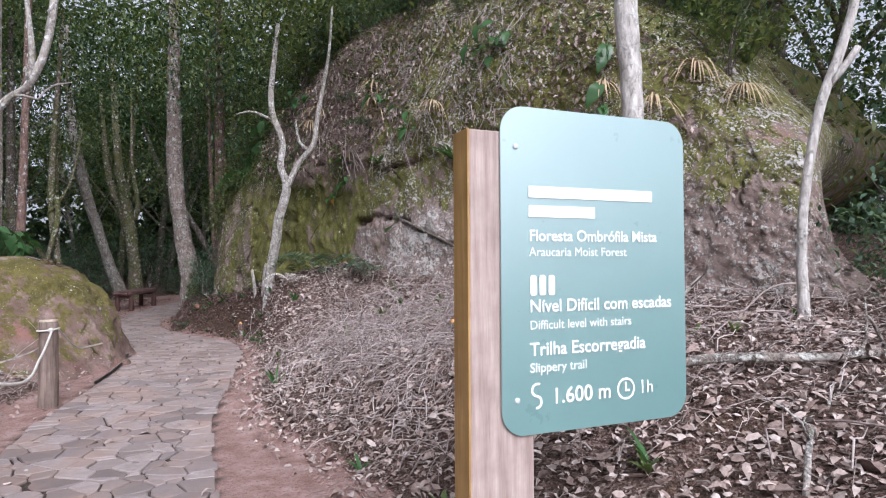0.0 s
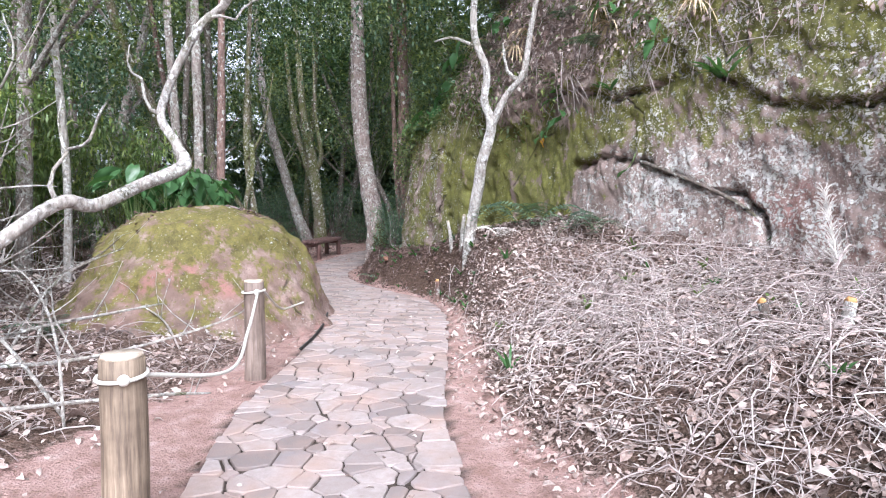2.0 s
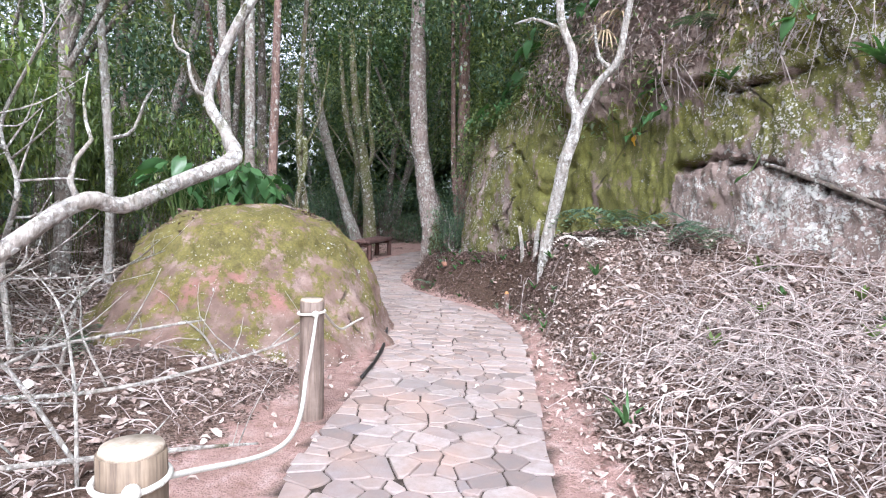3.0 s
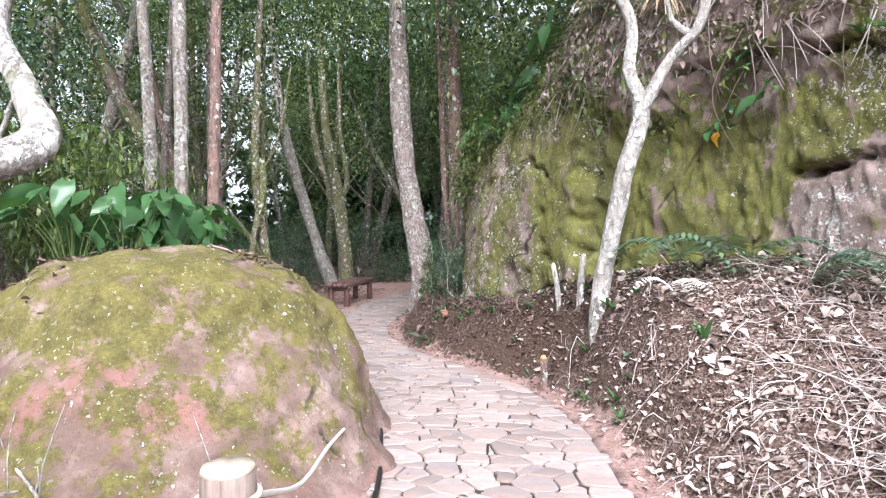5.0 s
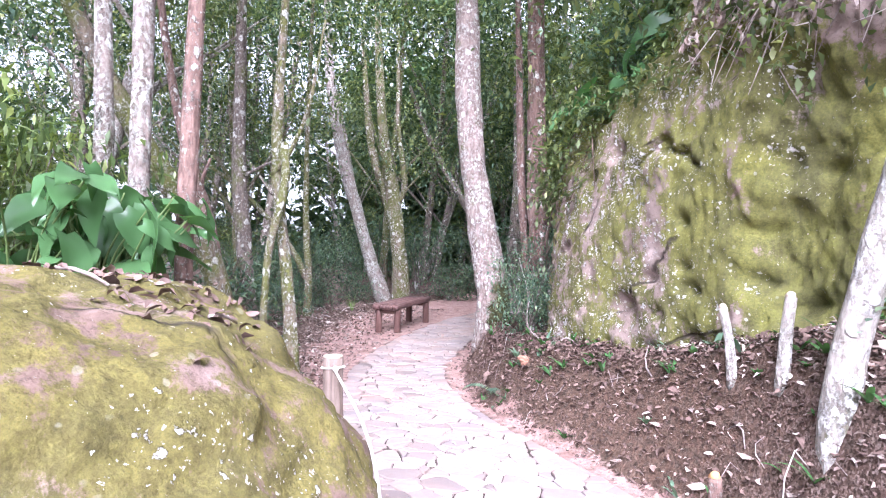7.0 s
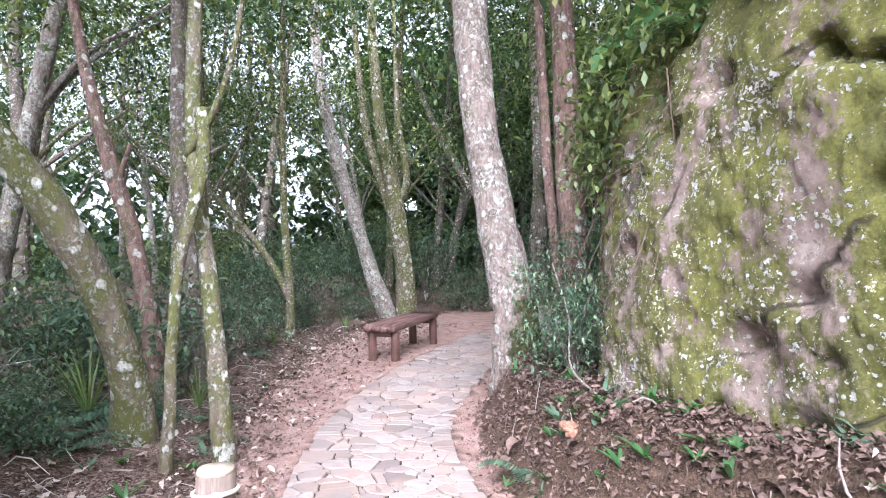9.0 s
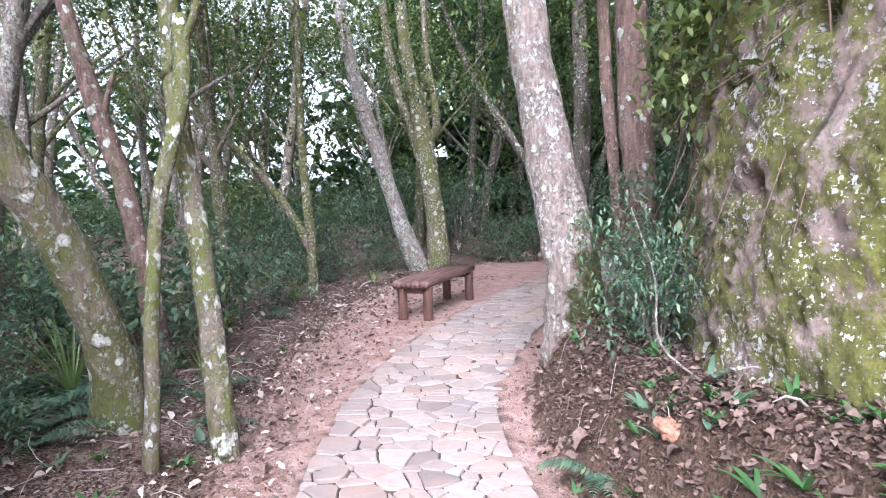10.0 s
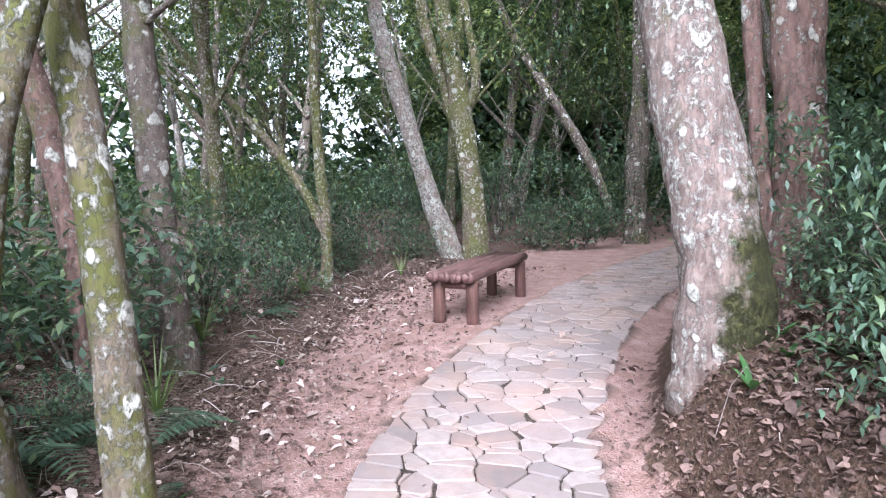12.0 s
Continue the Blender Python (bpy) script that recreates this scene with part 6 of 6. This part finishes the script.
def make_branches():
    stake(0.89, 6.1, 0.20, 0.05, 0.06, BARK_PALE, "cut stump with a fresh orange top in the brushwood", CUT_ORANGE)
    stake(0.55, 6.0, 0.16, 0.04, 0.02, BARK_WHITE, "pale cut stump in the brushwood", CUT_ORANGE)
    stake(0.2, 6.4, 0.14, 0.035, -0.03, BARK_DARK, "dark cut stump in the brushwood", CUT_ORANGE)
    stake(-3.2, 10.86, 0.40, 0.028, -0.06, BARK_WHITE, "thin white cut stake by the forked tree", POST_END)
    stake(-2.98, 10.58, 0.45, 0.033, 0.04, BARK_WHITE, "thin white cut stake by the forked tree", POST_END)
    stake(-3.3, 10.4, 0.3, 0.035, 0.0, BARK_RED, "short reddish cut stake by the forked tree", CUT_ORANGE)
    rng = np.random.RandomState(71)
    # tangle of pale branches left of the rope
    for k in range(24):
        x, y = rng.uniform(-6.6, -4.0), rng.uniform(3.0, 6.4)
        if math.hypot(x + 5.55, y - 8.15) < 1.9:
            continue
        az, l, h = rng.rand() * 6.28, rng.uniform(0.7, 1.9), rng.uniform(0.2, 1.2)
        z, r = gz(x, y), rng.uniform(0.006, 0.018)
        dx, dy = math.cos(az) * l, math.sin(az) * l
        if x + dx > -3.9:
            dx = -abs(dx)
        branch("dry pale branch in the tangled brushwood", [(x, y, z, r), (x + dx * 0.3 + rng.normal(0, 0.1), y + dy * 0.3, z + h * 0.5, r * 0.9), (x + dx * 0.7, y + dy * 0.7 + rng.normal(0, 0.1), z + h * 0.8, r * 0.7), (x + dx, y + dy, z + h, r * 0.3)],
               BARK_WHITE if k % 3 else BARK_PALE, 200 + k, 7, 0.28)
    for k, (x, y, h) in enumerate(((-5.3, 4.9, 2.2), (-6.0, 5.8, 2.8), (-6.5, 5.4, 3.0))):
        z = gz(x, y)
        branch("crooked grey-white dead sapling in the brushwood", [(x, y, z, 0.024), (x - 0.22, y + 0.1, z + h * 0.25, 0.022), (x + 0.1, y, z + h * 0.45, 0.019), (x - 0.2, y + 0.1, z + h * 0.62, 0.016), (x + 0.25, y + 0.1, z + h * 0.85, 0.01), (x + 0.1, y + 0.15, z + h, 0.005)], BARK_WHITE, 300 + k, 12, 0.4, "dead saplings")
    # long sticks near the fence
    branch("long thin pale stick lying by the fence", [(-5.6, 4.6, 0.35, 0.014), (-4.6, 5.3, 0.32, 0.013), (-3.9, 6.1, 0.5, 0.009), (-3.8, 6.5, 0.66, 0.004)], BARK_WHITE, 320, 4, 0.2)
    branch("long thin pale stick lying by the fence", [(-5.3, 3.6, 0.25, 0.016), (-4.4, 4.2, 0.28, 0.015), (-3.7, 5.0, 0.22, 0.012), (-3.5, 5.4, 0.14, 0.006)], BARK_WHITE, 321, 4, 0.2)
    # branches right of the sign and across the brush heap
    branch("pale fallen branch lying on the leaf litter", [(0.9, 3.9, 0.62, 0.03), (1.6, 4.1, 0.78, 0.028), (2.4, 4.1, 0.8, 0.026), (3.4, 4.3, 0.86, 0.02)], BARK_PALE, 330, 5, 0.3)
    branch("pale fallen branch lying on the leaf litter", [(0.8, 4.5, 0.62, 0.018), (1.5, 4.7, 0.9, 0.016), (2.0, 5.0, 1.25, 0.012)], BARK_WHITE, 331, 5, 0.3)
    branch("thin fallen branch lying on the leaf litter", [(1.55, 2.9, 0.42, 0.014), (1.75, 3.2, 0.62, 0.013), (1.9, 3.4, 0.5, 0.011), (2.1, 3.6, 0.75, 0.005)], BARK_WHITE, 332, 5, 0.25)
    for k in range(46):
        x, y = rng.normal(0.2, 1.2), rng.normal(6.7, 0.9)
        r_, _ = edge_distances(x, y)
        if r_ < 0.7 or y > 8.6 - 0.75 * (x + 0.5):
            continue
        az, l, r = rng.normal(-0.25, 0.8), rng.uniform(0.35, 1.1), rng.uniform(0.003, 0.008)
        z = gz(x, y)
        dx, dy = math.cos(az) * l * 0.5, math.sin(az) * l * 0.5
        h = rng.uniform(0.05, 0.35)
        branch("dry greyish stick in the heap of brushwood", [(x - dx, y - dy, gz(x - dx, y - dy) + 0.02, r), (x - dx * 0.3, y - dy * 0.3 + rng.normal(0, 0.05), z + h, r), (x + dx * 0.4, y + dy * 0.4, z + h * 1.1, r * 0.8), (x + dx, y + dy, gz(x + dx, y + dy) + 0.06, r * 0.4)], TWIG, 400 + k, 5, 0.25, "sticks of the brush heap")
    # the root that lies in the lower crack
    pts = [on_rock(w, z, 0.03) for w, z in ((6.2, 2.0), (5.6, 2.0), (5.0, 1.87), (4.5, 1.66), (4.15, 1.5), (3.95, 1.25))]
    branch("dark woody root running along the rock crack", [(*p, 0.02) for p in pts], BARK_DARK, 350, 3, 0.15)
    # the forked dead branch by the mossy leaning tree
    z = gz(-9.0, 11.6)
    branch("bare forked grey-white dead branch in the undergrowth", [(-8.75, 11.75, z, 0.016), (-8.9, 11.65, z + 0.25, 0.015), (-9.05, 11.6, z + 0.45, 0.013), (-9.2, 11.6, z + 0.8, 0.010), (-9.15, 11.65, z + 1.15, 0.008), (-8.95, 11.7, z + 1.45, 0.005)], BARK_WHITE, 361, 10, 0.3)
    # thin roots and vines hanging down the corner of the rock
    for k in range(34):
        w, z0 = rng.uniform(10.8, 13.2), rng.uniform(2.6, 3.9)
        p, q = on_rock(w, z0, rng.uniform(0.03, 0.15)), on_rock(w + rng.normal(0, 0.08), max(0.9, z0 - rng.uniform(0.7, 1.9)), rng.uniform(0.04, 0.25))
        m = (p + q) / 2 + Vector((rng.normal(0, 0.06), rng.normal(0, 0.06), 0))
        tagged(tube("hanging_vine", [(*p, 0.006), (*m, 0.005), (*q, 0.003)], VINE, None, "", 5, 0.12), "thin dry vine hanging down the rock corner", "vine", "hanging vines")
    for k in range(9):
        w, z0 = rng.uniform(5.4, 8.8), rng.uniform(3.1, 4.4)
        p, q = on_rock(w, z0, 0.05), on_rock(w + rng.normal(0, 0.25), z0 - rng.uniform(0.5, 1.2), 0.08)
        m = (p + q) / 2 + Vector((rng.normal(0, 0.08) - 0.05, rng.normal(0, 0.08) - 0.05, 0))
        tagged(tube("hanging_vine", [(*p, 0.006), (*m, 0.005), (*q, 0.002)], VINE, None, "", 5, 0.12), "thin dry root hanging over the upper rock", "vine", "hanging roots")
    # the bent stem beside the shrubs at the rock's corner
    p = (-5.2, 13.25, gz(-5.2, 13.25))
    tagged(tube("bent_stem", [(-4.74, 12.8, gz(-4.74, 12.8), 0.007), (-4.9, 13.0, gz(-4.9, 13.0) + 0.05, 0.007), (-5.08, 13.2, p[2] + 0.2, 0.0075), (-5.12, 13.35, p[2] + 0.52, 0.006), (-5.27, 13.5, p[2] + 0.9, 0.004)], BARK_PALE, None, "", 6, 0.08), "bent thin pale stem at the rock's foot", "stem")
    # reddish stone on the bank
    bm = bmesh.new()
    bmesh.ops.create_icosphere(bm, subdivisions=4, radius=0.058, matrix=Matrix.Translation((-4.96, 12.68, gz(-4.96, 12.68) + 0.015)) @ Matrix.Diagonal((1.2, 0.9, 0.75, 1)))
    for v in bm.verts:
        v.co += v.normal * (0.05 * noise.noise(v.co * 11) + 0.018 * noise.fractal(v.co * 34, 0.8, 2.0, 4))
    tagged(part("loose_stone", bm, CUT_RED), "small orange-red stone on the bank", "stone")


CUT_RED = plain_material("red_stone", (0.36, 0.19, 0.13), 0.95, 0.6, 40)
make_branches()


def make_rock_litter():
    """Dead leaves, roots and small growth caught on the rock's ledges."""
    rng = np.random.RandomState(91)
    dead, green, roots = [], [], []
    for _ in range(9000):
        w = rng.uniform(2.4, 9.6)
        z = rng.uniform(2.95, 5.6)
        if rng.rand() < smooth(2.95, 3.3, z) * (0.45 + 0.55 * smooth(4.8, 5.8, w)):
            dead.append(on_rock(w, z, 0.02 + 0.05 * rng.rand()))
    for _ in range(2600):
        w = rng.uniform(0.6, 3.2)
        z = rng.uniform(1.6, 4.6)
        if rng.rand() < smooth(2.6, 3.6, z) * 0.8 + 0.12:
            dead.append(on_rock(w, z, 0.02 + 0.04 * rng.rand()))
    for _ in range(60):
        w, z = rng.uniform(10.9, 13.3), rng.uniform(2.3, 4.2)
        p, out = on_rock(w, z, 0.0), rng.uniform(0.05, 0.3)
        d = Vector((-ROCK_GRID["nx"][int(np.argmin(np.abs(ROCK_GRID["w"] - w)))], -ROCK_GRID["ny"][int(np.argmin(np.abs(ROCK_GRID["w"] - w)))], 0)) * out
        for q in rng.normal(size=(55, 3)) * (0.10, 0.10, 0.24):
            green.append(p + d + Vector(q))
    for _ in range(16):
        w, z = rng.uniform(6.4, 9.2), rng.uniform(2.6, 3.3)
        p = on_rock(w, z, 0.10)
        for q in rng.normal(size=(26, 3)) * (0.09, 0.09, 0.13):
            green.append(p + Vector(q))
    for _ in range(11000):
        w, z = rng.uniform(2.4, 13.4), rng.uniform(2.6, 5.6)
        if rng.rand() < 0.25 + 0.75 * smooth(8.8, 10.4, w):
            if z > 2.9 + 0.6 * smooth(9, 7, w):
                green.append(on_rock(w, z, 0.02 + 0.12 * rng.rand()))
    for _ in range(520):
        w, z = rng.uniform(3.4, 9.4), rng.uniform(2.95, 5.0)
        p = on_rock(w, z, 0.03)
        q = on_rock(w + rng.normal(0, 0.2), z - rng.uniform(0.05, 0.5), 0.06)
        roots.append([(*p, 0.005), (*((p + q) / 2 + Vector((0, -0.03, rng.normal(0, 0.03)))), 0.004), (*q, 0.002)])
    tagged(leaves("rock_leaf_litter", np.array(dead), 0.075, LITTER, rng, narrow=0.5, droop=0.5), "dead leaves caught on the ledges of the rock", "leaf litter", kind="stuff")
    tagged(leaves("rock_greenery", np.array(green), 0.085, LEAF_OLIVE, rng, narrow=0.45, droop=0.4), "small green leaves growing on the rock", "foliage", kind="stuff")
    tagged(many_tubes("rock_roots", roots, TWIG), "fine dry roots on the upper rock", "roots", kind="stuff")


make_rock_litter()


def make_boulder_litter():
    """Leaves and twigs that lie on the boulder's crown."""
    rng = np.random.RandomState(14)
    top = np.array(BOULDER_TOP)
    high = top[(top[:, 2] > 1.22) & (top[:, 1] > 8.2)]
    side = top[(top[:, 0] < -5.6)]
    pts = np.vstack([high[rng.randint(0, len(high), 420)], side[rng.randint(0, len(side), 380)]]) + (0, 0, 0.008)
    pts[:, :2] += rng.normal(0, 0.03, (len(pts), 2))
    tagged(mesh_object("boulder_litter", *dead_leaf_arrays(pts, 0.045, rng), DARK_LITTER), "dead leaves lying on the crown of the boulder", "leaf litter", kind="stuff")
    for k in range(12):
        p = high[rng.randint(0, len(high))]
        az, l = rng.rand() * 6.28, rng.uniform(0.15, 0.35)
        d = np.array([math.cos(az), math.sin(az), 0]) * l
        near = top[np.argmin(np.hypot(top[:, 0] - p[0] - d[0], top[:, 1] - p[1] - d[1]))]
        tagged(tube("twig", [(*(p + (0, 0, 0.012)), 0.008), (*((p + near) / 2 + (0, 0, 0.03)), 0.007), (*(near + (0, 0, 0.012)), 0.004)], TWIG, None, "", 6, 0.06), "dry pale twig lying on the boulder", "twig", "twigs on the boulder")


make_boulder_litter()


# ---- crazy paving, stone by stone ----
def clip(poly, px, py, nx, ny):
    """The part of a polygon on the side of the line that the normal points away from."""
    out = []
    for i, (x, y) in enumerate(poly):
        u, v = poly[(i + 1) % len(poly)]
        d0, d1 = (x - px) * nx + (y - py) * ny, (u - px) * nx + (v - py) * ny
        if d0 <= 0:
            out.append((x, y))
        if d0 * d1 < 0:
            f = d0 / (d0 - d1)
            out.append((x + f * (u - x), y + f * (v - y)))
    return out


def make_paving():
    rng = np.random.RandomState(17)
    P = np.empty((9000, 2))
    count = 0
    for _ in range(31000):
        y = rng.uniform(-5.6, 26)
        x = rng.uniform(float(np.interp(y, LEFT_Y, LEFT_X)), float(np.interp(y, RIGHT_Y, RIGHT_X)))
        r, l = edge_distances(x, y)
        if max(r, l) > -0.04:
            continue
        need = 0.075 + 0.12 * ((math.sin(x * 7.3 + y * 3.1) * math.sin(y * 5.7 - x * 2.2)) * 0.5 + 0.5)
        need *= rng.uniform(0.6, 1.0)
        old = P[:count]
        if count == 0 or (((old[:, 0] - x) * 0.93) ** 2 + ((old[:, 1] - y) * 1.08) ** 2).min() > need * need:
            P[count] = x, y
            count += 1
    P = P[:count]
    weight = rng.uniform(-0.008, 0.008, len(P))
    floor = tagged(new("pavement"), "crazy paving of pale pinkish-beige flat stones", "path", kind="structure")
    rest_v, rest_f, count = [], [], 0
    order = np.argsort(np.abs(P[:, 1] - 9.0))
    near = set(order[:300].tolist())
    for i, (x, y) in enumerate(P):
        d = ((P[:, 0] - x) * 0.93) ** 2 + ((P[:, 1] - y) * 1.08) ** 2
        poly = [(x - 0.5, y - 0.5), (x + 0.5, y - 0.5), (x + 0.5, y + 0.5), (x - 0.5, y + 0.5)]
        for j in np.argsort(d)[1:22]:
            nx, ny = (P[j] - (x, y)) * (0.865, 1.166)
            mx, my = (P[j] - (x, y)) * (0.5 + (weight[i] - weight[j]) / d[j])
            ln = math.hypot(nx, ny)
            gap = 0.003 + 0.0055 * math.sin(i * 12.9 + j * 78.2) ** 2
            nx, ny = nx / ln, ny / ln
            poly = clip(poly, x + mx - nx * gap, y + my - ny * gap, nx, ny)
            if len(poly) < 3:
                break
        for side, edge in ((1, path_right), (-1, path_left)):
            e0, e1 = float(edge(y - 0.15)), float(edge(y + 0.15))
            nx, ny = side * 0.3, -side * (e1 - e0)
            ln = math.hypot(nx, ny)
            poly = clip(poly, float(edge(y)) + side * 0.02 * math.sin(i * 3.7), y, nx / ln, ny / ln)
        if len(poly) < 3:
            continue
        cx, cy = sum(p[0] for p in poly) / len(poly), sum(p[1] for p in poly) / len(poly)
        area = abs(sum(a[0] * b[1] - b[0] * a[1] for a, b in zip(poly, poly[1:] + poly[:1]))) / 2
        if area < 0.002:
            continue
        size = math.sqrt(area)
        # cut the corners a little and give an uneven edge
        ring = []
        for a, b in zip(poly, poly[1:] + poly[:1]):
            ln = math.hypot(b[0] - a[0], b[1] - a[1])
            if ln < 0.02:
                ring.append(((a[0] + b[0]) / 2, (a[1] + b[1]) / 2))
                continue
            c = min(0.010, ln * 0.2)
            ux, uy = (b[0] - a[0]) / ln, (b[1] - a[1]) / ln
            w = rng.normal(0, 0.0035)
            ring += [(a[0] + ux * c, a[1] + uy * c), ((a[0] + b[0]) / 2 - uy * w, (a[1] + b[1]) / 2 + ux * w), (b[0] - ux * c, b[1] - uy * c)]
        n = len(ring)
        tilt = rng.normal(0, 0.008, 2)
        top = 0.007 + rng.normal(0, 0.003)
        z0 = float(path_z(cy))
        slope = float(path_z(cy + 0.2) - path_z(cy - 0.2)) / 0.4
        v = []
        for scale, dz in ((1.0, -0.05), (1.0, top - 0.005), (1 - min(0.2, 0.009 / size), top)):
            for px, py in ring:
                dx, dy = (px - cx) * scale, (py - cy) * scale
                v.append((dx, dy, dz + dx * tilt[0] + dy * (tilt[1] + slope)))
        v.append((0, 0, top + 0.001))
        f = []
        for k in range(n):
            m = (k + 1) % n
            f += [(k, m, n + m, n + k), (n + k, n + m, 2 * n + m, 2 * n + k)]
        if i in near:
            me = bpy.data.meshes.new("stone")
            me.from_pydata(v, [], f + [(2 * n + k, 2 * n + (k + 1) % n, 3 * n) for k in range(n)])
            me.materials.append(PAVING)
            ob = new("stone", me)
            ob.location = (cx, cy, z0)
            ob.parent = floor
        else:
            v = np.array(v) + (cx, cy, z0)
            rest_v.append(v)
            rest_f += [tuple(q + count for q in face) for face in f] + [(2 * n + k + count, 2 * n + (k + 1) % n + count, 3 * n + count) for k in range(n)]
            count += len(v)
    me = bpy.data.meshes.new("stones")
    me.from_pydata(np.vstack(rest_v).tolist(), [], rest_f)
    me.materials.append(PAVING_FAR)
    ob = new("far_stones", me)
    ob.parent = floor
    tagged(ob, kind="stuff")


make_paving()
